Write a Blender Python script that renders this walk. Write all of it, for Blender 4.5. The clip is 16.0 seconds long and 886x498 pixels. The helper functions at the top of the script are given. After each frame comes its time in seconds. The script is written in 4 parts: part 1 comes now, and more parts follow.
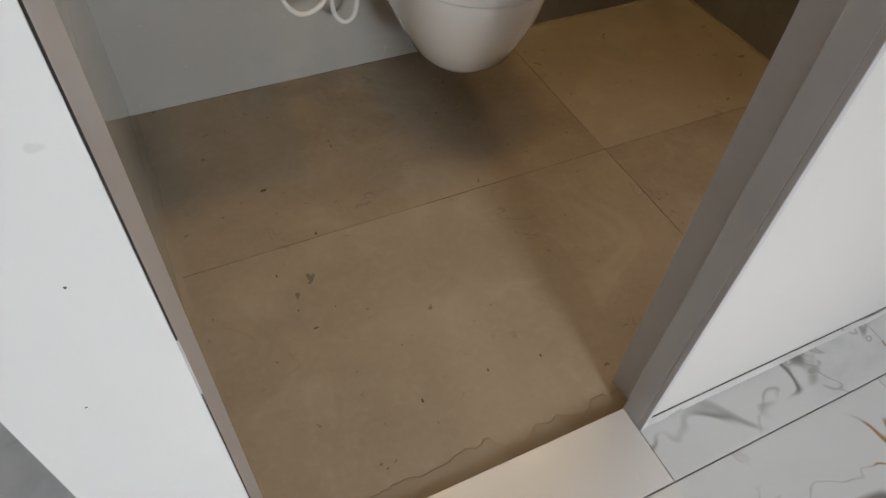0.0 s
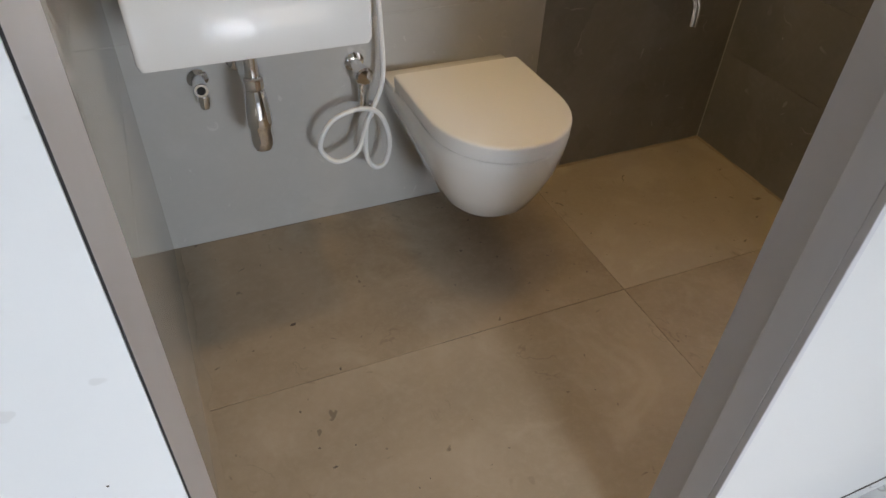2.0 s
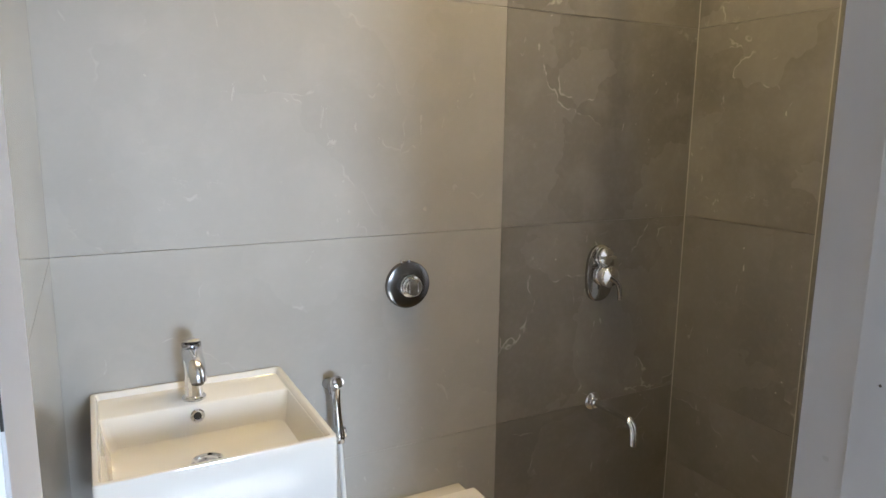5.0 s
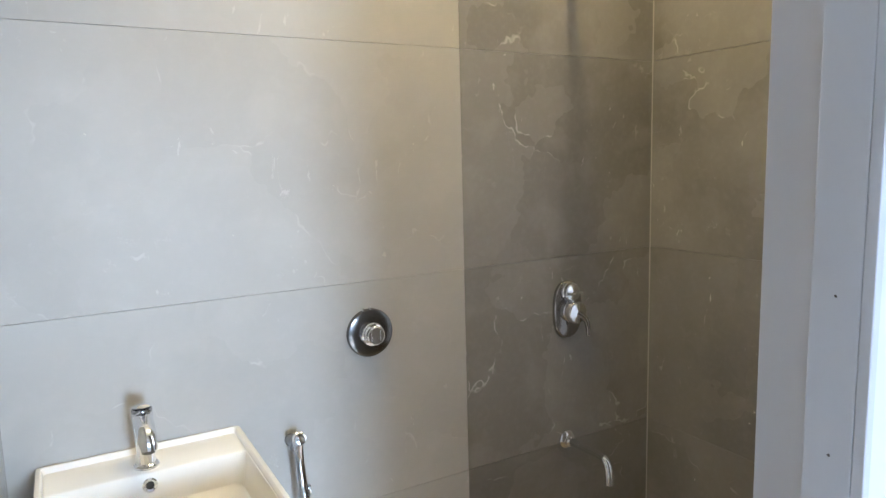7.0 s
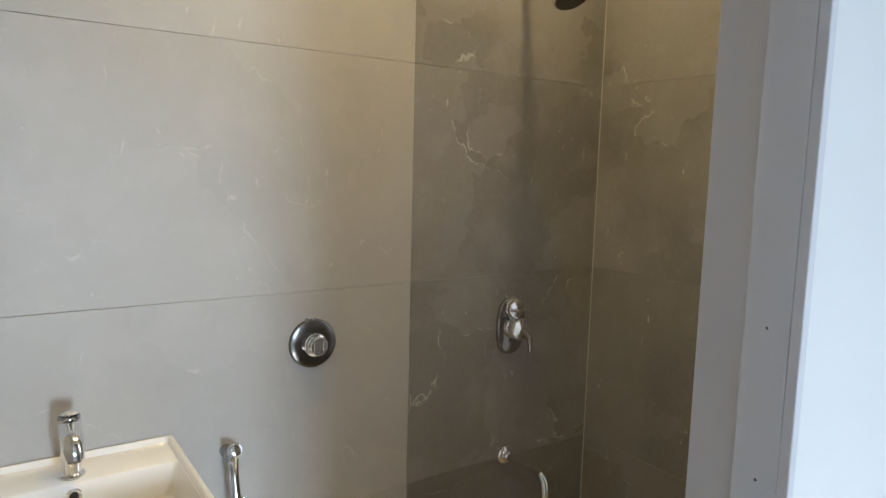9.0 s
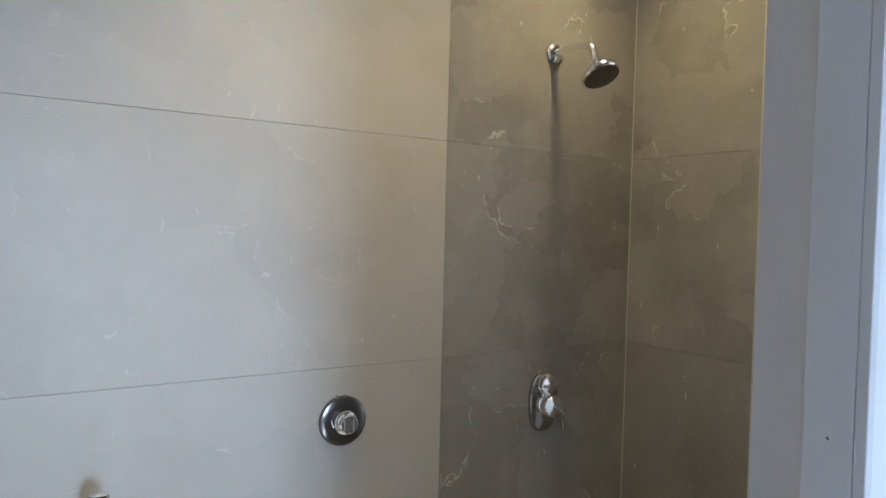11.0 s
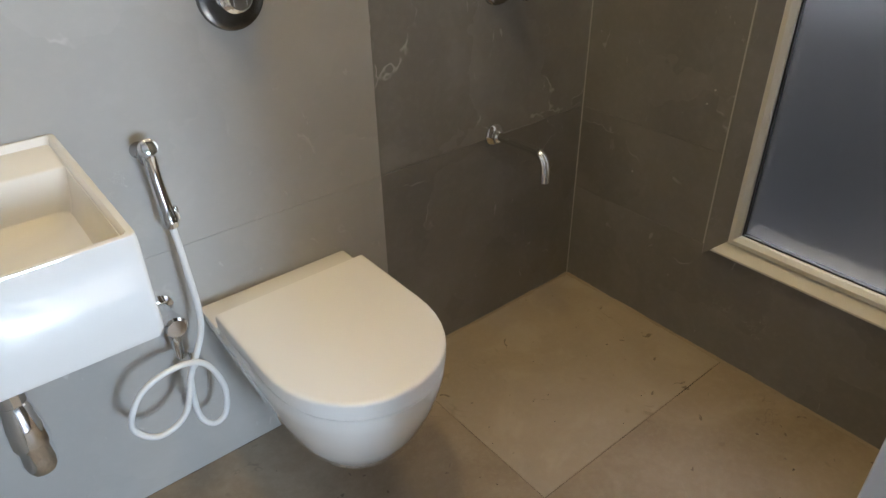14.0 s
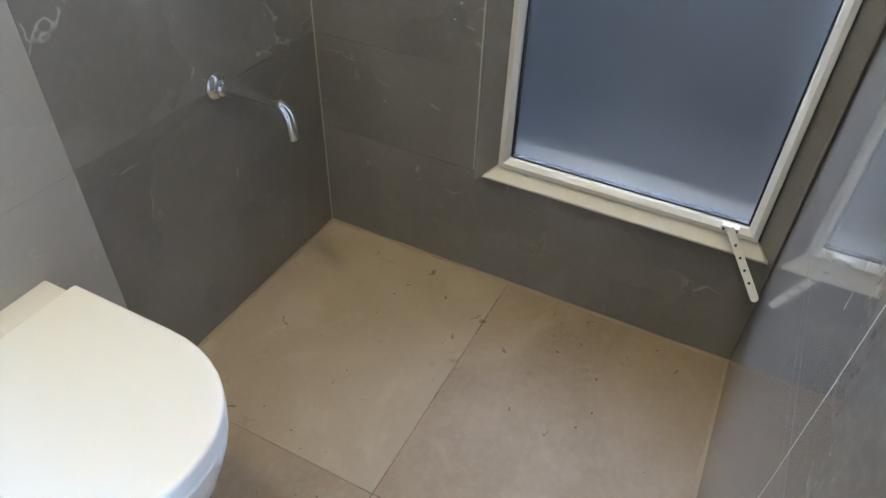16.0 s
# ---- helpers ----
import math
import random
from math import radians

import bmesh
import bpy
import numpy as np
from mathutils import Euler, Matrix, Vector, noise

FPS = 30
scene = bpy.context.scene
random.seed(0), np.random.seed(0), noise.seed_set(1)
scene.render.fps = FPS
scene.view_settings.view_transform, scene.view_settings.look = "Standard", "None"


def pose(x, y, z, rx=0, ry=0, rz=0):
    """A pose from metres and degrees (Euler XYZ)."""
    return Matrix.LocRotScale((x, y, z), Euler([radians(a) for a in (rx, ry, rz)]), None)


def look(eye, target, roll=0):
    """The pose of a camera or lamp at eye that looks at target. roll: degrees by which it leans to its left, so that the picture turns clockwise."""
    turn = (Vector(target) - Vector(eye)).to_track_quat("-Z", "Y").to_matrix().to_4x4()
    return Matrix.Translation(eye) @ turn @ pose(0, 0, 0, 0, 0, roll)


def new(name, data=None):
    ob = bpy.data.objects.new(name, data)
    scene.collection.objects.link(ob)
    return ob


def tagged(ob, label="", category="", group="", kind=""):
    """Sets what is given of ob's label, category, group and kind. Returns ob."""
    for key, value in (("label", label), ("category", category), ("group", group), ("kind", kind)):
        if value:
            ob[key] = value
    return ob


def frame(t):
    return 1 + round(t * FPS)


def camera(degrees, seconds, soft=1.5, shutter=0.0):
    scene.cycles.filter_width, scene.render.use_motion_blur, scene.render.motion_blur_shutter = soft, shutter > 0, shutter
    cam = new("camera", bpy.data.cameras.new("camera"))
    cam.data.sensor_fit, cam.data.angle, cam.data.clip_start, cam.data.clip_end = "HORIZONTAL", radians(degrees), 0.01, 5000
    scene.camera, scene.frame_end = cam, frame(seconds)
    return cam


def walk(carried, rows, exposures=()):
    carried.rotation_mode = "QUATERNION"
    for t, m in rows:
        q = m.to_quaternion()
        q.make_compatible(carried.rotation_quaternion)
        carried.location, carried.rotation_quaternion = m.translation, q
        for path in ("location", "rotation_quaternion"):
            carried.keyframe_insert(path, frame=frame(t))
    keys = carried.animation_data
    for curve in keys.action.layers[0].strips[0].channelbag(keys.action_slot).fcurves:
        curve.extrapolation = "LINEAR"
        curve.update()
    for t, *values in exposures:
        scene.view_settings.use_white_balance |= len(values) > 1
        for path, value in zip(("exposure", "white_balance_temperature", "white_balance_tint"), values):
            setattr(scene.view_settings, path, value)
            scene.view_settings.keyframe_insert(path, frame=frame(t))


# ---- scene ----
cam = camera(66.9, 16.0)
PATH = [
    (0, (0.083, -1.581, 1.15), (0.71, -0.449, -0.374), 4.6),
    (0.5, (0.103, -1.584, 1.159), (0.621, -0.408, -0.373), 2.2),
    (1, (0.1, -1.586, 1.173), (0.663, -0.33, -0.278), 2.4),
    (1.5, (0.101, -1.582, 1.216), (0.693, -0.254, -0.157), 2.1),
    (2, (0.1, -1.577, 1.241), (0.731, -0.195, -0.06), 2.7),
    (2.5, (0.095, -1.559, 1.268), (0.755, -0.115, 0.052), 2.3),
    (3, (0.094, -1.558, 1.286), (0.801, -0.047, 0.182), 1.5),
    (3.5, (0.085, -1.55, 1.347), (0.89, 0.064, 0.483), 1.4),
    (4, (0.089, -1.56, 1.383), (0.942, 0.103, 0.671), 1.3),
    (4.5, (0.082, -1.557, 1.425), (0.996, 0.148, 0.915), 1.2),
    (5, (0.078, -1.566, 1.444), (1.003, 0.173, 1.095), 0.7),
    (7.5, (0.16, -1.55, 1.487), (1.166, 0.155, 1.208), -2.4),
    (8, (0.168, -1.543, 1.461), (1.272, 0.082, 1.085), 0.5),
    (8.5, (0.136, -1.57, 1.486), (1.212, 0.088, 1.182), 0.6),
    (9, (0.136, -1.558, 1.493), (1.256, 0.081, 1.253), 1.5),
    (9.5, (0.137, -1.551, 1.502), (1.235, 0.11, 1.307), 1.4),
    (11.8, (0.114, -1.525, 1.532), (1.166, 0.165, 1.500), 1.3),
    (12, (0.112, -1.511, 1.522), (1.177, 0.173, 1.346), 1.0),
    (12.5, (0.123, -1.465, 1.457), (1.235, 0.155, 1.085), 1.2),
    (13, (0.122, -1.427, 1.404), (1.261, 0.112, 0.824), 0.5),
    (13.5, (0.184, -1.332, 1.328), (1.325, 0.11, 0.541), -0.2),
    (14, (0.316, -1.218, 1.288), (1.366, 0.111, 0.223), -1.2),
    (14.5, (0.433, -1.074, 1.24), (1.666, -0.203, -0.072), 4.0),
    (15, (0.498, -0.992, 1.23), (1.712, -0.342, -0.22), 2.9),
    (15.5, (0.493, -0.973, 1.236), (1.765, -0.353, -0.177), 4.1),
    (16, (0.508, -1.003, 1.269), (1.88, -0.345, -0.029), 2.2),
]
EXPOSURES = [(0.0, 0.72, 8000, 17), (2.0, 0.94, 7300, 16), (3.0, 1.15, 6950, 15), (3.6, 1.22, 6750, 14), (5.0, 1.59, 6330, 12), (7.5, 1.99, 5800, 10), (8.0, 1.71, 6150, 10), (9.0, 1.52, 6400, 10), (9.5, 1.5, 6350, 10), (11.8, 1.64, 5500, 10), (12.0, 1.77, 5600, 10), (12.5, 1.96, 5600, 10), (13.0, 1.45, 5850, 10), (13.5, 1.37, 6200, 12), (14.0, 1.5, 6280, 11), (14.5, 1.85, 6200, 11), (15.0, 1.87, 6000, 10), (15.5, 1.8, 5400, 10), (16.0, 2.2, 5080, 8)]
walk(cam, [(t, look(eye, target, roll)) for t, eye, target, roll in PATH], EXPOSURES)

# ---- plan, in metres: bathroom x 0..W, y -D..0 ----
W, D, CEIL = 1.812, 1.174, 2.60
ROWZ = (0.0, 0.590, 1.177, 1.767, 2.357, CEIL)   # heights of the wall tile joints
SPLIT = 1.096                                    # light tiles end, dark shower tiles begin
FRONT = -1.275                                   # front of the door lining
WIN = (-1.160, -0.486, 0.331, 2.30)              # window: y0, y1, z0, z1
JOINT_X, JOINT_Y = 1.096, -0.583                  # floor joints

# ---- world, sun, lamps ----
world = bpy.data.worlds.new("sky")
scene.world = world
world.use_nodes = True
wn = world.node_tree
sky = wn.nodes.new("ShaderNodeTexSky")
sky.sky_type, sky.sun_disc = "NISHITA", False
sky.sun_elevation, sky.sun_rotation = radians(34), radians(186)
wn.links.new(sky.outputs[0], wn.nodes["Background"].inputs[0])
wn.nodes["Background"].inputs[1].default_value = 0.05

sun_data = bpy.data.lights.new("sun", "SUN")
sun_data.energy, sun_data.angle, sun_data.color = 5.0, radians(0.5), (1.0, 0.95, 0.88)
sun = new("sun", sun_data)
sun.matrix_world = look((-1.5, -20.0, 13.6), (0.5, 0, 0))

# daylight of the hall window, standing in its opening
day_data = bpy.data.lights.new("hall_daylight", "AREA")
day_data.shape, day_data.size, day_data.size_y = "RECTANGLE", 0.60, 0.8
day_data.energy, day_data.color, day_data.spread = 21.0, (0.65, 0.815, 1.0), radians(112)
day = new("hall_daylight", day_data)
day.matrix_world = look((0.56, -4.26, 1.30), (0.56, 0, -0.90))

DOWNLIGHTS = ((0.66, -0.53, 13.0, 128), (1.42, -0.32, 10.0, 140))


def downlight_lamp(x, y, power, beam):
    d = bpy.data.lights.new("downlight", "SPOT")
    d.energy, d.color, d.shadow_soft_size = power, (1.0, 0.735, 0.325), 0.06
    d.spot_size, d.spot_blend = radians(beam), 0.9
    o = new("downlight_lamp", d)
    o.matrix_world = look((x, y, CEIL - 0.02), (x, y, 0))


for lx, ly, watts, beam in DOWNLIGHTS:
    downlight_lamp(lx, ly, watts, beam)

# ---- materials ----


class Nodes:
    """A small helper that strings shader nodes together."""

    def __init__(self, name):
        self.m = bpy.data.materials.new(name)
        self.m.use_nodes = True
        self.t = self.m.node_tree
        self.b = self.t.nodes["Principled BSDF"]

    def node(self, kind, **inputs):
        n = self.t.nodes.new("ShaderNode" + kind)
        for k, v in inputs.items():
            key = int(k[1:]) if k[0] == "i" and k[1:].isdigit() else k
            if hasattr(v, "is_output"):
                self.t.links.new(v, n.inputs[key])
            else:
                n.inputs[key].default_value = v
        return n

    def math(self, op, a, b=0.0):
        n = self.node("Math", i0=a, i1=b)
        n.operation = op
        return n.outputs[0]

    def span(self, v, a, b, c=0.0, d=1.0):
        n = self.node("MapRange", i0=v, i1=a, i2=b, i3=c, i4=d)
        n.interpolation_type = "SMOOTHSTEP"
        return n.outputs[0]

    def mix(self, f, a, b):
        n = self.t.nodes.new("ShaderNodeMix")
        n.data_type = "RGBA"
        for i, v in ((0, f), (6, a), (7, b)):
            if hasattr(v, "is_output"):
                self.t.links.new(v, n.inputs[i])
            else:
                n.inputs[i].default_value = v if i == 0 else (*v, 1.0)
        return n.outputs[2]

    def noise(self, vec, scale, detail=4.0, rough=0.55, warp=0.0):
        n = self.node("TexNoise", Vector=vec, Scale=scale, Detail=detail, Roughness=rough, Distortion=warp)
        return n.outputs[0]

    def place(self, shift=True):
        """World place, shifted for each object so that no two pieces look alike."""
        g = self.node("NewGeometry").outputs["Position"]
        if not shift:
            return g
        r = self.node("ObjectInfo").outputs["Random"]
        s = self.math("MULTIPLY", r, 37.0)
        c = self.node("CombineXYZ", X=s, Y=self.math("MULTIPLY", r, 91.0), Z=s)
        a = self.node("VectorMath", i0=g, i1=c.outputs[0])
        a.operation = "ADD"
        return a.outputs[0]

    def vein(self, vec, scale, width, warp=0.6, detail=3.0):
        n = self.noise(vec, scale, detail, 0.6 if detail < 6 else 0.68, warp)
        return self.span(self.math("ABSOLUTE", self.math("SUBTRACT", n, 0.5)), 0.0, width, 1.0, 0.0)

    def put(self, **inputs):
        for k, v in inputs.items():
            s = self.b.inputs[k.replace("_", " ")]
            if hasattr(v, "is_output"):
                self.t.links.new(v, s)
            else:
                s.default_value = (*v, 1.0) if isinstance(v, tuple) else v
        return self

    def bump(self, height, strength=0.2, distance=0.002):
        n = self.node("Bump", Height=height, Strength=strength, Distance=distance)
        self.t.links.new(n.outputs[0], self.b.inputs["Normal"])
        return self


def stone_tile(name, dark, mid, light, veins, rough, patch=0.5, strokes=(), clouds=0.10):
    """Stone-look porcelain: broken slabs of slightly different tone, crisp thin pale veins and small pale scratches."""
    n = Nodes(name)
    p = n.place()
    cloud = n.noise(p, 2.1, 3.0, 0.5, 0.2)
    mid_cloud = n.noise(p, 6.5, 4.0, 0.55, 0.3)
    fine = n.noise(p, 55.0, 5.0, 0.6)
    col = n.mix(n.span(cloud, 0.36, 0.64), dark, mid)
    # broken-slab patches with a crisp rim
    wob = n.node("VectorMath", i0=n.node("TexNoise", Vector=p, Scale=3.2, Detail=4.0, Roughness=0.6).outputs[1], i1=(0.42, 0.42, 0.42))
    wob.operation = "MULTIPLY"
    moved = n.node("VectorMath", i0=p, i1=wob.outputs[0]).outputs[0]
    slab = n.node("TexVoronoi", Vector=moved, Scale=3.4)
    tone = n.node("SeparateColor", i0=slab.outputs["Color"]).outputs[0]
    col = n.mix(n.math("MULTIPLY", n.span(tone, 0.42, 0.50), patch), col, mid)
    col = n.mix(n.math("MULTIPLY", n.span(tone, 0.80, 0.84), patch * 0.7), col, dark)
    col = n.mix(n.math("MULTIPLY", n.span(mid_cloud, 0.46, 0.72), clouds), col, light)
    col = n.mix(n.math("MULTIPLY", n.span(fine, 0.42, 0.75), 0.06), col, light)
    # veins along some rims of the slabs, broken fine threads and short scratches
    rim = n.node("TexVoronoi", Vector=moved, Scale=3.4)
    rim.feature = "DISTANCE_TO_EDGE"
    v1 = n.math("MULTIPLY", n.span(rim.outputs["Distance"], 0.002, 0.016, 1.0, 0.0), n.math("MULTIPLY", n.span(n.noise(p, 4.5, 3.0), 0.54, 0.64), n.span(n.noise(p, 17.0, 2.0), 0.44, 0.58)))
    v2 = n.math("MULTIPLY", n.vein(p, 2.2, 0.0040, 0.0, 7.0), n.span(n.noise(p, 4.4, 2.0), 0.50, 0.62))
    stretch = n.node("VectorMath", i0=p, i1=(1.0, 1.0, 0.5))
    stretch.operation = "MULTIPLY"
    fleck = n.math("MULTIPLY", n.span(n.noise(stretch.outputs[0], 24.0, 4.0, 0.62, 1.4), 0.655, 0.70), n.span(n.noise(p, 4.0, 1.0), 0.47, 0.58))
    v = n.math("MAXIMUM", n.math("MAXIMUM", v1, n.math("MULTIPLY", v2, n.span(n.noise(p, 13.0, 2.0), 0.45, 0.62, 0.0, 0.7))), fleck)
    if strokes:
        # long thin diagonal veins
        g = n.node("SeparateXYZ", Vector=n.place(False))
        bend = n.math("MULTIPLY", n.math("SUBTRACT", n.noise(n.place(False), 5.0, 5.0, 0.6), 0.5), 0.014)
        v = n.math("MULTIPLY", v, 0.35)
        for nx, nz, offset, strength in strokes:
            d = n.math("SUBTRACT", n.math("ADD", n.math("MULTIPLY", g.outputs[0], nx), n.math("MULTIPLY", g.outputs[2], nz)), n.math("ADD", bend, offset))
            v = n.math("MAXIMUM", v, n.math("MULTIPLY", n.span(n.math("ABSOLUTE", d), 0.0005, 0.0024, 1.0, 0.0), strength))
    col = n.mix(n.math("MULTIPLY", v, veins), col, light)
    smear = n.span(n.noise(p, 1.3, 2.0, 0.45, 0.1), 0.35, 0.70)
    r = n.math("ADD", n.math("MULTIPLY", smear, 0.05), n.math("ADD", n.math("MULTIPLY", fine, 0.03), rough - 0.04))
    n.put(Base_Color=col, Roughness=r, IOR=1.5)
    n.bump(n.noise(p, 90.0, 3.0), 0.04, 0.001)
    return n.m


def floor_joint_material():
    """Shallow floor joint, filled with dust and dark in stretches."""
    n = Nodes("dusty_floor_joint")
    g = n.place(False)
    gaps = n.span(n.noise(g, 5.5, 3.0, 0.6), 0.47, 0.60)
    c = n.mix(gaps, (0.215, 0.165, 0.115), (0.055, 0.042, 0.032))
    n.put(Base_Color=c, Roughness=0.9)
    n.bump(n.noise(g, 200.0, 3.0), 0.4, 0.001)
    return n.m


def glazed(name, colour):
    """Glassy white glaze with the faint waviness of fired ware."""
    n = Nodes(name)
    g = n.place(False)
    n.put(Base_Color=colour, Roughness=0.04, IOR=1.55, Coat_Weight=1.0, Coat_Roughness=0.02)
    n.bump(n.noise(g, 15.0, 1.5, 0.5), 0.35, 0.002)
    return n.m


def floor_tile_material(name, pale_more):
    n = Nodes(name)
    p = n.place()
    g = n.place(False)
    cloud = n.noise(p, 3.0, 5.0, 0.6, 0.5)
    fine = n.noise(p, 60.0, 6.0, 0.7)
    col = n.mix(n.span(cloud, 0.32, 0.7), (0.255, 0.199, 0.141), (0.335, 0.266, 0.195))
    col = n.mix(n.math("MULTIPLY", n.span(fine, 0.4, 0.75), 0.22), col, (0.43, 0.365, 0.29))
    dust = n.span(n.noise(g, 4.4, 6.0, 0.62, 1.0), 0.52, 0.70)
    # patchy dust, plus an even lift of the whole tile
    col = n.mix(n.math("ADD", n.math("MULTIPLY", dust, 0.30), pale_more), col, (0.45, 0.385, 0.30))
    spots = n.span(n.noise(g, 26.0, 2.0, 0.5, 0.8), 0.70, 0.745)
    col = n.mix(n.math("MULTIPLY", spots, 0.65), col, (0.10, 0.075, 0.055))
    scuff = n.math("MULTIPLY", n.vein(g, 9.0, 0.020, 0.6, 3.0), n.span(n.noise(g, 5.0, 2.0), 0.60, 0.68))
    col = n.mix(n.math("MULTIPLY", scuff, 0.30), col, (0.12, 0.09, 0.065))
    run = n.span(n.noise(g, 8.0, 2.0, 0.5, 2.0), 0.72, 0.78)
    col = n.mix(n.math("MULTIPLY", run, 0.25), col, (0.13, 0.10, 0.075))
    n.put(Base_Color=col, Roughness=n.span(dust, 0.0, 1.0, 0.58, 0.78), IOR=1.38)
    n.bump(n.noise(p, 120.0, 4.0), 0.10, 0.001)
    return n.m


def marble_material():
    n = Nodes("white_marble")
    p = n.place()
    soft = n.noise(p, 2.2, 5.0, 0.6, 1.2)
    col = n.mix(n.span(soft, 0.45, 0.72), (0.70, 0.69, 0.675), (0.56, 0.555, 0.56))
    v1 = n.math("MULTIPLY", n.vein(p, 2.4, 0.020, 0.8, 3.0), n.span(n.noise(p, 3.4, 2.0), 0.40, 0.54))
    v2 = n.math("MULTIPLY", n.vein(p, 3.6, 0.012, 0.7, 3.0), n.span(n.noise(p, 3.7, 2.0), 0.50, 0.62))
    col = n.mix(n.math("MULTIPLY", v1, 0.9), col, (0.17, 0.15, 0.14))
    col = n.mix(n.math("MULTIPLY", v2, 0.6), col, (0.34, 0.31, 0.29))
    rust = n.math("MULTIPLY", v2, n.span(n.noise(p, 6.0, 1.0), 0.60, 0.68))
    col = n.mix(rust, col, (0.42, 0.20, 0.07))
    n.put(Base_Color=col, Roughness=0.24, IOR=1.5)
    return n.m


def paint(name, colour, rough=0.5, dirt=(0.5, 0.47, 0.43), amount=0.12, texture=0.08):
    n = Nodes(name)
    g = n.place(False)
    c = n.mix(n.math("MULTIPLY", n.span(n.noise(g, 3.0, 5.0, 0.6), 0.45, 0.75), amount), colour, dirt)
    s = n.span(n.noise(g, 30.0, 2.0, 0.5), 0.76, 0.79)
    c = n.mix(n.math("MULTIPLY", s, amount * 2.0), c, dirt)
    n.put(Base_Color=c, Roughness=rough)
    n.bump(n.noise(g, 160.0, 4.0), texture, 0.001)
    return n.m


def plain(name, colour, rough=0.4, metal=0.0, coat=0.0, wear=0.06):
    n = Nodes(name)
    g = n.place(False)
    r = n.math("ADD", n.math("MULTIPLY", n.noise(g, 45.0, 4.0), wear), max(0.02, rough - wear / 2))
    n.put(Base_Color=colour, Roughness=r, Metallic=metal, Coat_Weight=coat)
    return n.m


def frosted():
    n = Nodes("frosted_glass")
    g = n.place(False)
    n.put(Base_Color=(0.86, 0.90, 0.97), Roughness=0.36, Transmission_Weight=1.0, IOR=1.2)
    n.bump(n.noise(g, 260.0, 2.0), 0.25, 0.001)
    return n.m


def glow(name, colour, strength):
    n = Nodes(name)
    n.put(Base_Color=(0.8, 0.8, 0.8), Emission_Color=colour, Emission_Strength=strength)
    return n.m


STROKES = ((0.9998, 0.0204, 1.0872, 1.0), (0.0, 1.0, 0.6155, 0.3))   # normal, offset, strength of the veins in the x-z plane
LIGHT_TILE = stone_tile("light_grey_stone_tile", (0.395, 0.38, 0.35), (0.43, 0.415, 0.385), (0.57, 0.555, 0.525), 0.50, 0.48, 0.5, (), 0.16)
DARK_TILE = stone_tile("dark_grey_stone_tile", (0.190, 0.179, 0.163), (0.262, 0.249, 0.229), (0.54, 0.52, 0.49), 0.72, 0.36, 0.8, (), 0.13)
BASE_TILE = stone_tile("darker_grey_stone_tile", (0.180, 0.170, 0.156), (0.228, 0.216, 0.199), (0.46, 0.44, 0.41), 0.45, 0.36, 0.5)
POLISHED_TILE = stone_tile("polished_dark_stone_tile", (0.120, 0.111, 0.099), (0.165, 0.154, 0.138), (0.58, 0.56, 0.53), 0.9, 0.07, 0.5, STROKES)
SIDE_TILE = stone_tile("polished_light_stone_tile", (0.36, 0.345, 0.315), (0.42, 0.405, 0.37), (0.55, 0.535, 0.505), 0.30, 0.08)
FLOOR_JOINT = floor_joint_material()
FLOOR_TILE = floor_tile_material("floor_tile", 0.0)
# evenly paler tile, laid in the back corner of the shower
PALE_FLOOR = floor_tile_material("paler_floor_tile", 0.42)
# Front tile by the doorway: incoming daylight is mixed into its colour as paleness.
DAYLIT_FLOOR = floor_tile_material("daylit_floor_tile", 0.18)
MARBLE = marble_material()
SLAB = plain("white_quartz", (0.68, 0.67, 0.66), 0.26)
WHITE_PAINT = paint("white_wall_paint", (0.80, 0.795, 0.785), 0.55)
# greyer than WHITE_PAINT, used on the south wall only
GREYER_WHITE = paint("greyer_white_wall_paint", (0.64, 0.63, 0.615), 0.6, (0.5, 0.47, 0.43), 0.10)
LINING = paint("grey_lining_laminate", (0.53, 0.52, 0.53), 0.38, (0.33, 0.32, 0.32), 0.15, 0.02)
GROUT = paint("brown_grout", (0.13, 0.115, 0.095), 0.9)
GREY_GROUT = paint("grey_grout", (0.24, 0.225, 0.20), 0.9)
PALE_GROUT = plain("pale_grout", (0.52, 0.50, 0.45), 0.8)
DUST = paint("mortar_dust", (0.33, 0.27, 0.20), 0.95, (0.22, 0.17, 0.12), 0.6, 0.3)
DUST_DARK = paint("dark_grit", (0.09, 0.07, 0.055), 0.95)
CERAMIC = glazed("white_glazed_ceramic", (0.80, 0.78, 0.745))
SEAT = plain("white_seat_plastic", (0.82, 0.805, 0.78), 0.2)
CHROME = plain("chrome", (0.82, 0.83, 0.85), 0.05, 1.0)
# Chrome darkened in colour, for the dark room the mixer plate should mirror.
MID_CHROME = plain("darkened_chrome", (0.42, 0.42, 0.43), 0.10, 1.0)
DARK_CHROME = plain("dark_chrome", (0.20, 0.195, 0.19), 0.22, 1.0)
HOSE = plain("white_hose_plastic", (0.74, 0.735, 0.72), 0.34)
ALU = paint("ivory_powder_coat", (0.66, 0.635, 0.57), 0.42, (0.42, 0.37, 0.30), 0.25, 0.03)
STAY = paint("white_stay_coat", (0.72, 0.70, 0.65), 0.45, (0.45, 0.40, 0.33), 0.3, 0.03)
RUBBER = plain("black_gasket", (0.02, 0.02, 0.022), 0.5)
DARK_HOLE = plain("dark_hollow", (0.02, 0.018, 0.016), 0.8)
LENS = glow("lit_downlight_lens", (1.0, 0.80, 0.52), 22.0)
GLASS = frosted()
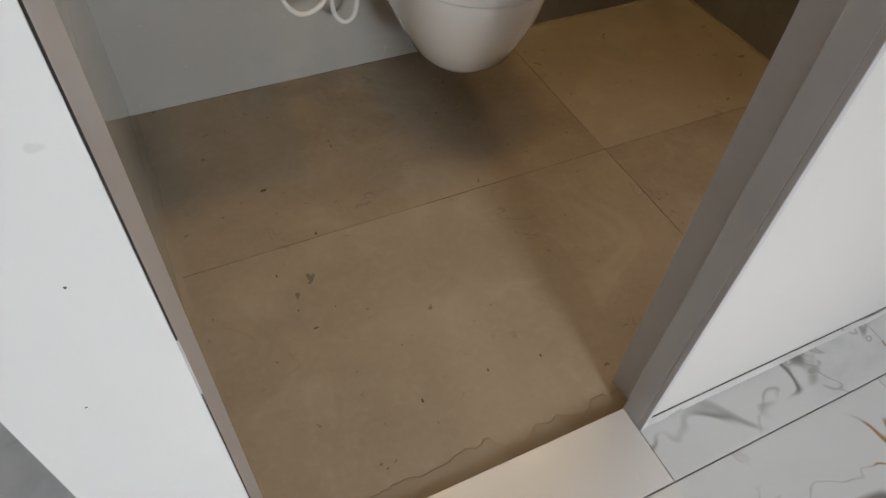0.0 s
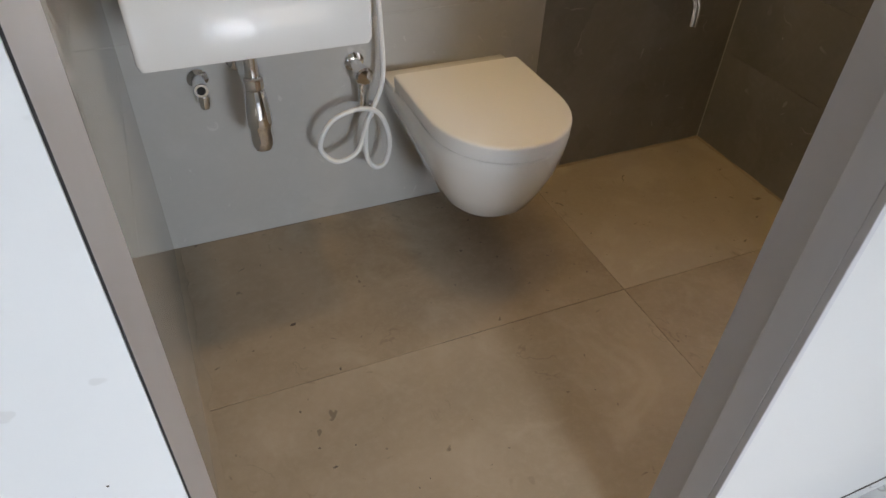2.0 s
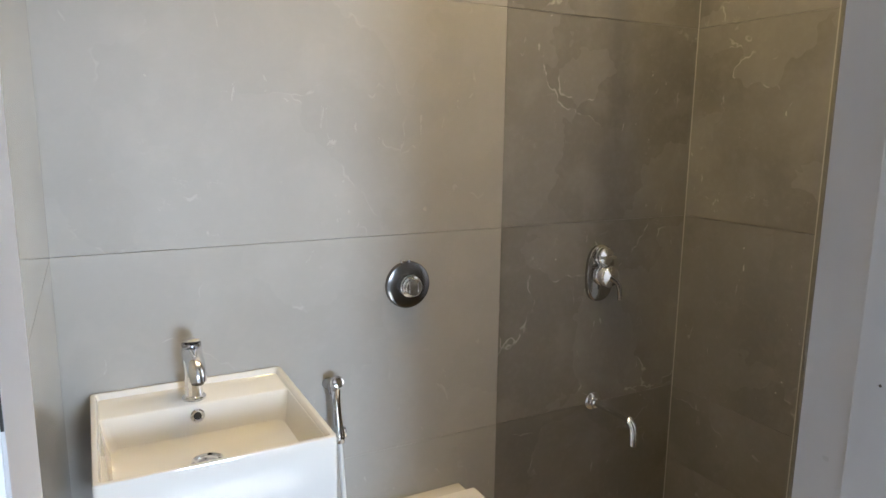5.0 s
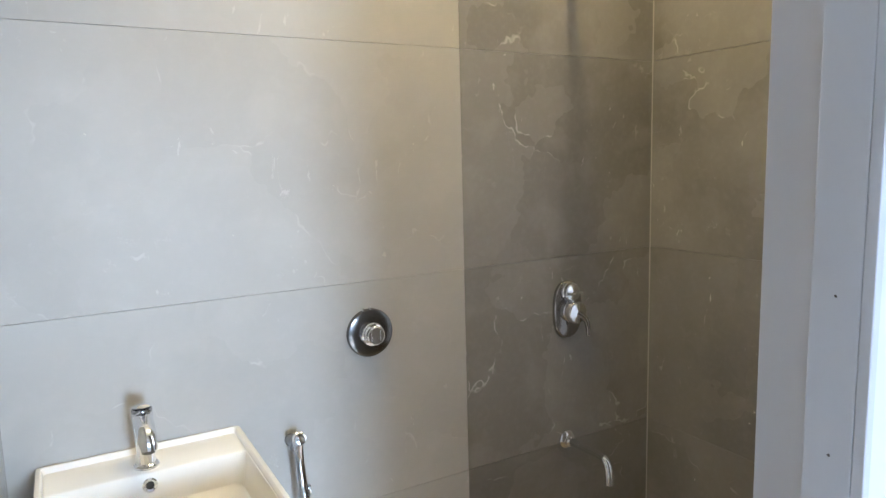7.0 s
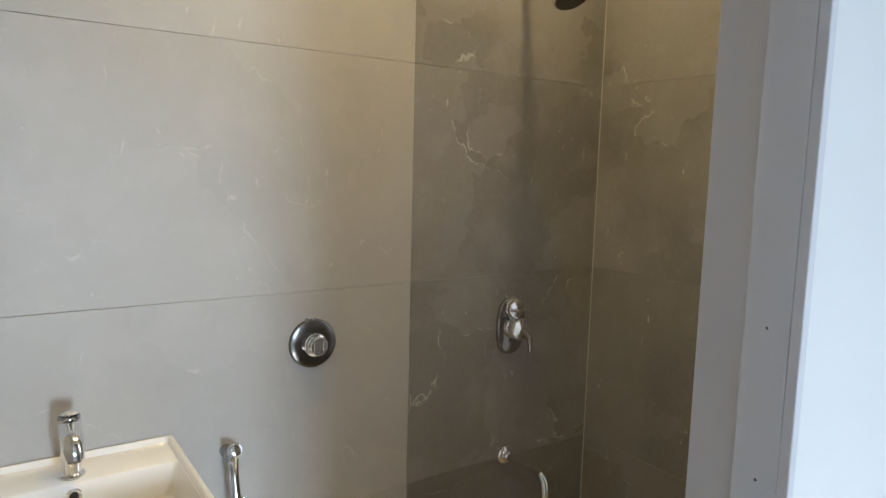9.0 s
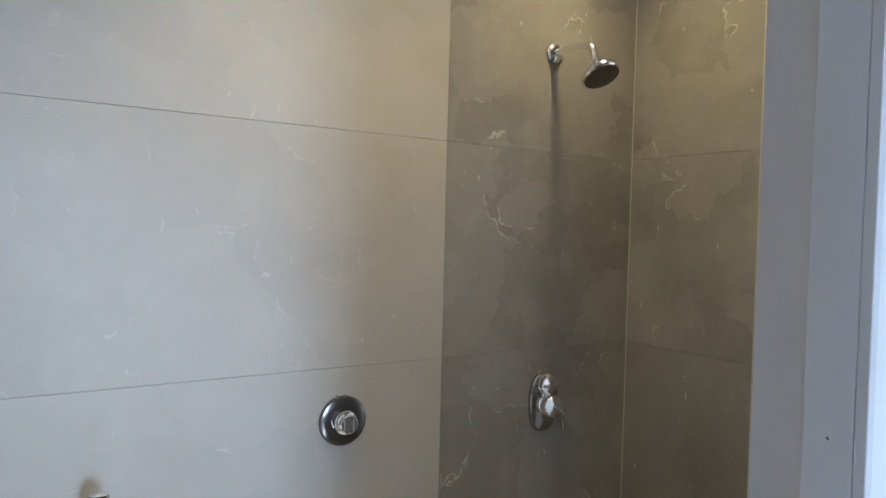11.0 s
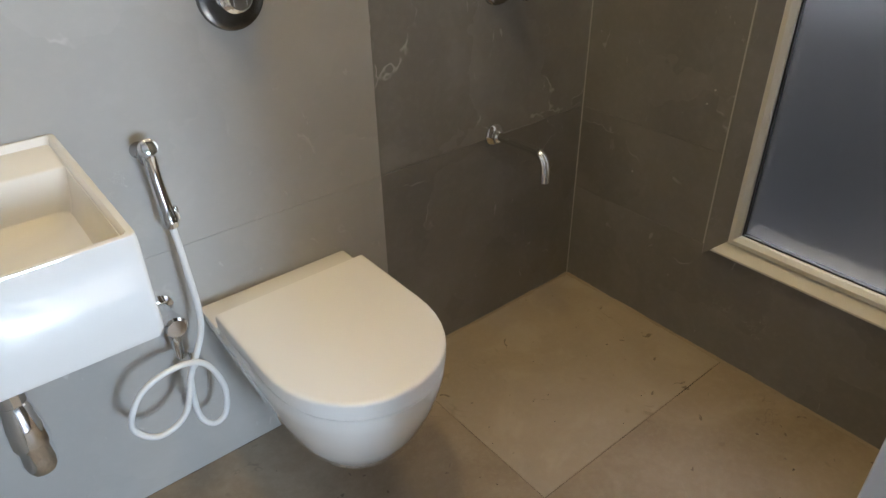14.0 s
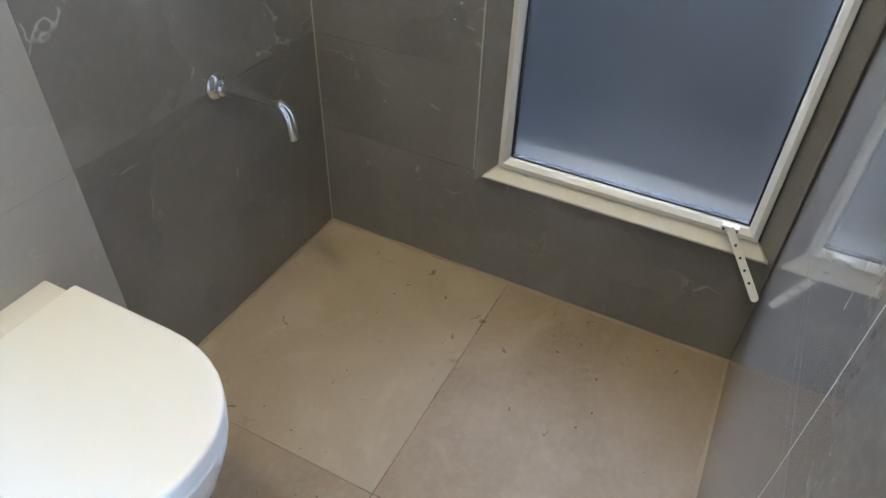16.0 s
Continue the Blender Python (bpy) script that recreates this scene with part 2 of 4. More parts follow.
CONCRETE = paint("grey_concrete", (0.25, 0.25, 0.26), 0.9)
BLOCK_PAINT = paint("dark_block_paint", (0.115, 0.11, 0.112), 0.9)

# ---- building helpers ----


def part(name, bm, material, parent=None, label="", smooth=False, angle=35):
    """Link a bmesh as one mesh object under a thing or a part."""
    bmesh.ops.recalc_face_normals(bm, faces=bm.faces[:])
    me = bpy.data.meshes.new(name)
    if smooth:
        for f in bm.faces:
            f.smooth = True
        for e in bm.edges:
            if len(e.link_faces) == 2 and e.calc_face_angle(0) > radians(angle):
                e.smooth = False
    bm.to_mesh(me)
    bm.free()
    me.materials.append(material)
    ob = new(name, me)
    if parent is not None:
        ob.parent = parent
    if label:
        ob["label"] = label
    return ob


def thing(name, label, category, group=""):
    return tagged(new(name), label, category, group)


def box(bm, x0, x1, y0, y1, z0, z1, bevel=0.0, seg=2):
    m = Matrix.Translation(((x0 + x1) / 2, (y0 + y1) / 2, (z0 + z1) / 2)) @ Matrix.Diagonal((x1 - x0, y1 - y0, z1 - z0, 1))
    r = bmesh.ops.create_cube(bm, size=1.0, matrix=m)
    if bevel:
        edges = list({e for v in r["verts"] for e in v.link_edges})
        bmesh.ops.bevel(bm, geom=edges, offset=bevel, segments=seg, profile=0.5, affect="EDGES")
    return bm


def boxes(*dims, bevel=0.0):
    bm = bmesh.new()
    for d in dims:
        box(bm, *d, bevel=bevel)
    return bm


def loft(bm, loops, cap0=True, cap1=True):
    rings = [[bm.verts.new(p) for p in loop] for loop in loops]
    for a, b in zip(rings, rings[1:]):
        for i in range(len(a)):
            j = (i + 1) % len(a)
            bm.faces.new((a[i], a[j], b[j], b[i]))
    if cap0:
        bm.faces.new(rings[0][::-1])
    if cap1:
        bm.faces.new(rings[-1])
    return bm


def lathe(bm, profile, m, seg=28):
    """profile: (radius, height) along the local z of the pose m."""
    loops = []
    for r, h in profile:
        loops.append([m @ Vector((r * math.cos(2 * math.pi * i / seg), r * math.sin(2 * math.pi * i / seg), h)) for i in range(seg)])
    return loft(bm, loops)


def smooth_line(points, steps=8):
    pts = [Vector(p) for p in points]
    ext = [2 * pts[0] - pts[1], *pts, 2 * pts[-1] - pts[-2]]
    out = []
    for a, b, c, d in zip(ext, ext[1:], ext[2:], ext[3:]):
        for k in range(steps):
            t = k / steps
            out.append(0.5 * (2 * b + (c - a) * t + (2 * a - 5 * b + 4 * c - d) * t * t + (3 * b - a - 3 * c + d) * t ** 3))
    return out + [pts[-1]]


def tube(bm, points, radius, seg=14):
    """A round bar along points; radius is a number or one for each point."""
    radii = radius if isinstance(radius, (list, tuple)) else [radius] * len(points)
    up, loops = None, []
    for i, p in enumerate(points):
        d = (points[min(i + 1, len(points) - 1)] - points[max(i - 1, 0)]).normalized()
        if up is None:
            up = d.orthogonal().normalized()
        up = (up - d * up.dot(d)).normalized()
        side = d.cross(up)
        loops.append([p + radii[i] * (math.cos(a) * up + math.sin(a) * side) for a in (2 * math.pi * k / seg for k in range(seg))])
    return loft(bm, loops)


def wall_pose(x, z, y=0.0):
    """Local z points out of the back wall, into the room."""
    return pose(x, y, z, 90, 0, 0)


def round_rect(x0, x1, y0, y1, r, z, n=6):
    out = []
    for cx, cy, a0 in ((x1 - r, y1 - r, 0), (x0 + r, y1 - r, 90), (x0 + r, y0 + r, 180), (x1 - r, y0 + r, 270)):
        for k in range(n + 1):
            a = radians(a0 + 90 * k / n)
            out.append(Vector((cx + r * math.cos(a), cy + r * math.sin(a), z)))
    return out


# ---- setting ----


def structure(name, bm, material, label, category):
    return tagged(part(name, bm, material), label, category, kind="structure")


def wall_tiles(parent, axis, face, spans, rows, material, holes=(), depth=0.010, gap=0.0005):
    """Tiles of a wall: spans are (a, b) along it, rows the heights of the joints; face is where the tile's front lies, and
    depth runs behind it. holes: (a, b, z0, z1) stay free."""
    for a, b in spans:
        for z0, z1 in zip(rows, rows[1:]):
            pieces = [(a, b, z0, z1)]
            for h in holes:
                cut = []
                for p in pieces:
                    if p[0] >= h[1] or p[1] <= h[0] or p[2] >= h[3] or p[3] <= h[2]:
                        cut.append(p)
                        continue
                    if p[2] < h[2]:
                        cut.append((p[0], p[1], p[2], h[2]))
                    if p[3] > h[3]:
                        cut.append((p[0], p[1], h[3], p[3]))
                    lo, hi = max(p[2], h[2]), min(p[3], h[3])
                    if p[0] < h[0]:
                        cut.append((p[0], h[0], lo, hi))
                    if p[1] > h[1]:
                        cut.append((h[1], p[1], lo, hi))
                pieces = cut
            for c0, c1, d0, d1 in pieces:
                f0, f1 = min(face, face + depth), max(face, face + depth)
                bm = bmesh.new()
                if axis == "y":
                    box(bm, c0 + gap, c1 - gap, f0, f1, d0 + gap, d1 - gap, 0.0005, 1)
                else:
                    box(bm, f0, f1, c0 + gap, c1 - gap, d0 + gap, d1 - gap, 0.0005, 1)
                part("tile", bm, material, parent)


def build_setting():
    floor = structure("floor", boxes((-0.012, W + 0.02, -1.223, 0.02, -0.12, -0.0014)), FLOOR_JOINT, "beige brown stone-look bathroom floor, dusty", "floor")
    ceiling = boxes((-1.6, 3.2, -4.4, 0.9, CEIL, CEIL + 0.1))
    structure("ceiling", ceiling, WHITE_PAINT, "plain white painted ceiling", "ceiling")
    wall_n = structure("wall_north", boxes((-0.078, 2.0, 0.0115, 0.16, -0.1, CEIL)), GREY_GROUT, "bathroom back wall of light and dark grey stone tiles", "wall")
    west = boxes((-0.078, -0.0115, FRONT, 0.0115, -0.1, CEIL), (-0.0115, 0.0200, FRONT, -1.165, -0.1, CEIL), (-0.078, 0.0423, FRONT - 0.006, FRONT, -0.1, CEIL))
    wall_w = structure("wall_west", west, WHITE_PAINT, "white painted partition wall, tiled inside", "wall")
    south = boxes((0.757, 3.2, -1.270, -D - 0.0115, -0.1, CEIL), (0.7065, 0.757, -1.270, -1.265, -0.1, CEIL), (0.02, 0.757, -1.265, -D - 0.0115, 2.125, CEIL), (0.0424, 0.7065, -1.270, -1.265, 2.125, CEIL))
    wall_s = structure("wall_south", south, GREYER_WHITE, "white painted wall beside the bathroom doorway", "wall")
    y0, y1, z0, z1 = WIN
    xe = W + 0.0115
    east = boxes((xe, 2.0, -D - 0.0115, y0, -0.1, CEIL), (xe, 2.0, y1, 0.0115, -0.1, CEIL),
                 (xe, 2.0, y0, y1, -0.1, z0), (xe, 2.0, y0, y1, z1, CEIL))
    wall_e = structure("wall_east", east, GROUT, "dark grey tiled shower wall with a window", "wall")
    # hall around the door
    structure("floor_hall", boxes((-1.6, 3.2, -4.4, -1.223, -0.12, 0.004), (-1.6, -0.078, -1.223, 0.16, -0.12, 0.004)), PALE_GROUT, "white marble hall floor", "floor")
    # Unseen walls closing the hall; west and north stand near to bounce light.
    structure("wall_hall_west", boxes((-1.6, -1.5, -4.4, 0.16, -0.1, CEIL)), WHITE_PAINT, "unseen white hall wall, added to close the hall", "wall")
    structure("wall_hall_east", boxes((3.2, 3.3, -4.4, -1.19, -0.1, CEIL)), WHITE_PAINT, "unseen white hall wall, added to close the hall", "wall")
    structure("wall_hall_north", boxes((-1.6, -0.078, 0.16, 0.26, -0.1, CEIL)), WHITE_PAINT, "unseen white hall wall, added to close the hall", "wall")
    hs = boxes((-1.6, 0.04, -4.4, -4.3, -0.1, CEIL), (0.87, 3.2, -4.4, -4.3, -0.1, CEIL), (0.04, 0.87, -4.4, -4.3, -0.1, 1.02), (0.04, 0.87, -4.4, -4.3, 1.87, CEIL))
    structure("wall_hall_south", hs, WHITE_PAINT, "plain white hall wall with the window opening", "wall")
    w2 = tagged(new("window_2"), "bright hall window with an ivory frame and a wide mullion", "window", kind="structure")
    part("window_frame", boxes((0.041, 0.869, -4.38, -4.33, 1.021, 1.05), (0.041, 0.869, -4.38, -4.33, 1.84, 1.869), (0.041, 0.065, -4.38, -4.33, 1.05, 1.84), (0.845, 0.869, -4.38, -4.33, 1.05, 1.84)), ALU, w2)
    part("mullion", boxes((0.16, 0.28, -4.385, -4.325, 1.05, 1.84), bevel=0.003), ALU, w2)
    # hall tiles of marble and the white slab in the doorway
    hall = bpy.data.objects["floor_hall"]
    slab = boxes((0.046, 0.694, -1.377, -1.2235, 0.002, 0.016), bevel=0.0015)
    part("threshold", slab, SLAB, hall, "plain white stone threshold slab")
    g = 0.0005
    for x0, x1 in ((-1.6, -0.53), (-0.53, 0.045), (0.695, 1.284), (1.284, 2.45), (2.45, 3.2)):
        bm = boxes((x0 + g, x1 - g, -1.377, (-1.283 if x1 < 0.1 else -1.271), 0.002, 0.0155), bevel=0.0006)
        part("tile", bm, MARBLE, hall)
    for j in range(5):
        for i in range(6):
            x0 = -2.4 + 1.2 * i - (0.6 if j % 2 else 0.0)
            x1, x0 = min(3.2, x0 + 1.2), max(-1.6, x0)
            ya = -1.379 - 0.6 * (j + 1)
            yb = ya + 0.6
            if x1 - x0 > 0.05:
                part("tile", boxes((x0 + g, x1 - g, max(-4.3, ya) + g, yb - g, 0.002, 0.0155), bevel=0.0006), MARBLE, hall)
    for x0, x1 in ((-1.6, -0.9), (-0.9, -0.0795)):
        for ya, yb in ((-1.277, -0.69), (-0.69, -0.09), (-0.09, 0.16)):
            part("tile", boxes((x0 + g, x1 - g, ya + g, yb - g, 0.002, 0.0155), bevel=0.0006), MARBLE, hall)
    structure("baseboard", boxes((0.7075, 3.2, -1.2735, -1.2705, 0.016, 0.050), bevel=0.0008), MARBLE, "low marble skirting along the white wall", "baseboard")
    structure("trim_skirting_joint", boxes((0.7075, 3.2, -1.2722, -1.2702, 0.0502, 0.0524)), GROUT, "dark joint line above the skirting", "trim")
    # bathroom floor tiles, with a dusty mortar edge
    for x0, x1 in ((0.0, JOINT_X), (JOINT_X, W)):
        for ya, yb in ((-1.207, JOINT_Y), (JOINT_Y, 0.0)):
            part("tile", boxes((x0 + 0.0009, x1 - 0.0009, ya + 0.0012, yb - 0.0012, -0.009, 0.0), bevel=0.0006), PALE_FLOOR if x0 > 1 and yb > -0.1 else DAYLIT_FLOOR if x0 < 1 and yb < -0.1 else FLOOR_TILE, floor)
    # wall tiles
    wall_tiles(wall_n, "y", 0.0, ((-0.008, SPLIT),), ROWZ[:2], LIGHT_TILE, depth=0.0105, gap=0.0)
    wall_tiles(wall_n, "y", 0.0, ((-0.008, SPLIT),), ROWZ[1:], LIGHT_TILE, depth=0.0105)
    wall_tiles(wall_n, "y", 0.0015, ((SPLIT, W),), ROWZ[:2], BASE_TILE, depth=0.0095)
    wall_tiles(wall_n, "y", 0.0015, ((SPLIT, W),), ROWZ[1:], DARK_TILE, depth=0.0095)
    wall_tiles(wall_w, "x", 0.0, ((-1.158, 0.0),), ROWZ, SIDE_TILE, depth=-0.0105)
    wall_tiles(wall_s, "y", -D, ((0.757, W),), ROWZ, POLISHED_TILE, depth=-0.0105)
    hole = (y0 - 0.004, y1 + 0.004, z0 - 0.004, z1 + 0.004)
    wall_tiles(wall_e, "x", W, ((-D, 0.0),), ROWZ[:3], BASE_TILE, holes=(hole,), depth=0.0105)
    wall_tiles(wall_e, "x", W, ((-D, 0.0),), ROWZ[2:], DARK_TILE, holes=(hole,), depth=0.0105)
    # pale sealant in the shower's corner and dust along the floor's edges
    structure("trim_corner", boxes((W - 0.0017, W + 0.001, -0.0017, 0.001, 0.0, CEIL)), PALE_GROUT, "thin pale sealant line in the shower corner", "trim")
    rng = random.Random(4)
    bm = bmesh.new()

    def ridge(p0, p1, inward, w, h):
        n = 70
        rows = []
        for i in range(n + 1):
            p = Vector(p0).lerp(Vector(p1), i / n)
            k = 0.62 + 0.55 * noise.noise(p * 9.0) + 0.35 * noise.noise(p * 31.0) + 0.08 * rng.random()
            rows.append([bm.verts.new(p + Vector((0, 0, h * k))), bm.verts.new(p + Vector(inward) * w * k + Vector((0, 0, 0.0006))),
                         bm.verts.new(p + Vector(inward) * w * k * 1.1 + Vector((0, 0, -0.002)))])
        for a, b in zip(rows, rows[1:]):
            for q in range(2):
                bm.faces.new((a[q], a[q + 1], b[q + 1], b[q]))

    ridge((SPLIT, 0, 0), (W, 0, 0), (0, -1, 0), 0.010, 0.005)
    ridge((W, 0, 0), (W, -D, 0), (-1, 0, 0), 0.012, 0.005)
    ridge((0, -1.16, 0), (0, 0, 0), (1, 0, 0), 0.026, 0.003)
    ridge((0.76, -D, 0), (W, -D, 0), (0, 1, 0), 0.012, 0.005)
    structure("trim_dust", bm, DUST, "dusty beige mortar edge along the floor", "trim")
    bm = bmesh.new()
    ridge((0.044, -1.223, 0.001), (0.72, -1.223, 0.001), (0, 1, 0), 0.060, 0.007)
    structure("trim_threshold", bm, DUST, "rough mortar fillet against the threshold", "trim")
    return wall_e


build_setting()


def build_doorway():
    door = tagged(new("door_1"), "grey laminate door lining around an open doorway", "door frame", kind="structure")
    z1 = 2.10
    f = FRONT
    part("gap", boxes((0.0426, 0.0437, f - 0.0045, f - 0.003, 0.30, 0.66), (0.0424, 0.0438, f - 0.0045, f - 0.003, 0.74, 1.27), (0.0426, 0.0437, f - 0.0045, f - 0.003, 1.33, 1.9)), DARK_HOLE, door, "dark crack between lining and plaster")
    part("lining_jamb", boxes((0.0202, 0.044, f - 0.0035, -1.160, 0.0, z1), bevel=0.0005), LINING, door)
    part("lining_jamb", boxes((0.696, 0.706, f, f + 0.0105, 0.0, z1), (0.696, 0.7565, f + 0.0105, -1.222, 0.0, z1), (0.718, 0.7565, -1.222, -1.160, 0.0, z1), bevel=0.0012), LINING, door)
    part("lining_head", boxes((0.0202, 0.7565, f + 0.0105, -1.162, z1, z1 + 0.025), bevel=0.0012), LINING, door)


def build_window():
    y0, y1, z0, z1 = WIN
    win = tagged(new("window_1"), "ivory aluminium window with a frosted pane", "window", kind="structure")

    def ring(xa, xb, inset, width, bevel=0.0015):
        """Four mitred bars of a frame between the insets."""
        bm = bmesh.new()
        a0, a1, c0, c1 = y0 + inset, y1 - inset, z0 + inset, z1 - inset
        b0, b1, d0, d1 = a0 + width, a1 - width, c0 + width, c1 - width
        for quad in (((a0, c0), (a1, c0), (b1, d0), (b0, d0)), ((a1, c0), (a1, c1), (b1, d1), (b1, d0)),
                     ((a1, c1), (a0, c1), (b0, d1), (b1, d1)), ((a0, c1), (a0, c0), (b0, d0), (b0, d1))):
            lo = [bm.verts.new((xa, *q)) for q in quad]
            hi = [bm.verts.new((xb, *q)) for q in quad]
            bm.faces.new(lo)
            bm.faces.new(hi[::-1])
            for i in range(4):
                j = (i + 1) % 4
                bm.faces.new((lo[i], lo[j], hi[j], hi[i]))
        bmesh.ops.bevel(bm, geom=bm.edges[:], offset=bevel, segments=1, affect="EDGES")
        return bm

    def profile_ring(profile):
        """A mitred frame whose section is given as (inset, x) pairs."""
        loops = []
        for k, x in profile:
            loops.append([Vector((x, y0 + k, z0 + k)), Vector((x, y1 - k, z0 + k)), Vector((x, y1 - k, z1 - k)), Vector((x, y0 + k, z1 - k))])
        return loft(bmesh.new(), loops, False, False)

    def rail(profile, sides):
        """Mitred bars of the frame on the given sides: 0 bottom, 1 window side towards the shower, 2 top, 3 the other side."""
        bm = bmesh.new()
        for s in sides:
            loops = []
            for k, x in profile:
                c = [(y0 + k, z0 + k), (y1 - k, z0 + k), (y1 - k, z1 - k), (y0 + k, z1 - k)]
                loops.append([Vector((x, *c[s])), Vector((x, *c[(s + 1) % 4]))])
            ends = [[bm.verts.new(lp[e]) for lp in loops] for e in (0, 1)]
            n = len(loops)
            for q in range(n):
                r = (q + 1) % n
                bm.faces.new((ends[0][q], ends[0][r], ends[1][r], ends[1][q]))
            bm.faces.new(ends[0])
            bm.faces.new(ends[1][::-1])
        return bm

    outer = ((0.0, 1.8465), (0.0, 1.7905), (0.0015, 1.789), (0.006, 1.789), (0.008, 1.791), (0.034, 1.8165), (0.034, 1.8465))
    for s in (0, 2):
        part("window_sill" if s == 0 else "window_frame", rail(outer, (s,)), ALU, win)
    for s, k in ((1, -0.026), (3, -0.013)):
        stone = ((k, 1.8465), (k, 1.803), (k + 0.003, 1.8), (k + 0.008, 1.8005), (0.034, 1.8205), (0.034, 1.8465))
        part("edging_strip", rail(stone, (s,)), BASE_TILE, win, "dark stone edging beside the window frame")
    part("edging_line", boxes((1.8025, 1.813, y1 + 0.0262, y1 + 0.0290, z0 + 0.004, z1)), PALE_GROUT, win, "pale joint line beside the edging")
    part("sash_frame", profile_ring(((0.0345, 1.8465), (0.0345, 1.807), (0.036, 1.8055), (0.046, 1.8055), (0.0565, 1.815), (0.0585, 1.819), (0.0585, 1.8465), (0.0345, 1.8465))), ALU, win)
    part("gasket", ring(1.823, 1.8475, 0.0590, 0.004, 0.0006), RUBBER, win)
    pane = part("pane", boxes((1.836, 1.842, y0 + 0.0560, y1 - 0.0560, z0 + 0.0560, z1 - 0.0560)), GLASS, win, "frosted glass pane")
    pane.visible_shadow = False
    # small pull handle on the sash
    hz, hy = 1.200, y1 - 0.046
    line = smooth_line([(1.807, hy, hz - 0.044), (1.788, hy, hz - 0.036), (1.781, hy, hz), (1.788, hy, hz + 0.036), (1.807, hy, hz + 0.044)], 6)
    handle = part("handle", tube(bmesh.new(), line, 0.0055, 10), STAY, win, "small ivory pull handle", True)
    for s in (-1, 1):
        part("foot", boxes((1.8015, 1.8065, hy - 0.006, hy + 0.006, hz + s * 0.049 - 0.007, hz + s * 0.049 + 0.007), bevel=0.001), DARK_HOLE, handle)
    return win


def build_stay():
    """Perforated stay arm that hangs from the bottom of the sash."""
    stay = thing("window_stay", "ivory perforated window stay arm hanging from the sash", "window stay")
    a, b = Vector((1.792, -1.063, 0.394)), Vector((1.715, -1.160, 0.285))
    d = (b - a).normalized()
    n = Vector((-1, 0.15, 0.2))
    n = (n - d * n.dot(d)).normalized()
    s = d.cross(n)
    length = (b - a).length
    m = Matrix((s, n, d)).transposed().to_4x4()
    m.translation = a
    bm = bmesh.new()
    half, thick = 0.0085, 0.0016
    prof = [(-half, 0.0), (half, 0.0), (half, length - half)]
    prof += [(half * math.cos(radians(k)), length - half + half * math.sin(radians(k))) for k in range(15, 180, 15)]
    prof += [(-half, length - half)]
    loft(bm, [[m @ Vector((x, -thick, z)) for x, z in prof], [m @ Vector((x, thick, z)) for x, z in prof]])
    arm = part("arm", bm, STAY, stay)
    for k in range(4):
        z = length * (0.24 + 0.17 * k)
        bm = lathe(bmesh.new(), [(0.0030, -0.0003), (0.0030, 0.0003)], m @ pose(0, thick + 0.0002, z, 90, 0, 0), 12)
        part("hole", bm, DARK_HOLE, arm)
    part("bracket", boxes((1.789, 1.8065, -1.082, -1.046, 0.382, 0.397), bevel=0.002), STAY, stay)
    for y in (-1.077, -1.051):
        part("screw", lathe(bmesh.new(), [(0.0035, 0.0), (0.0030, 0.0015)], pose(1.7889, y, 0.3895, 0, -90, 0), 10), DARK_HOLE, stay)


build_doorway()
build_window()
build_stay()

# ---- bathroom things ----


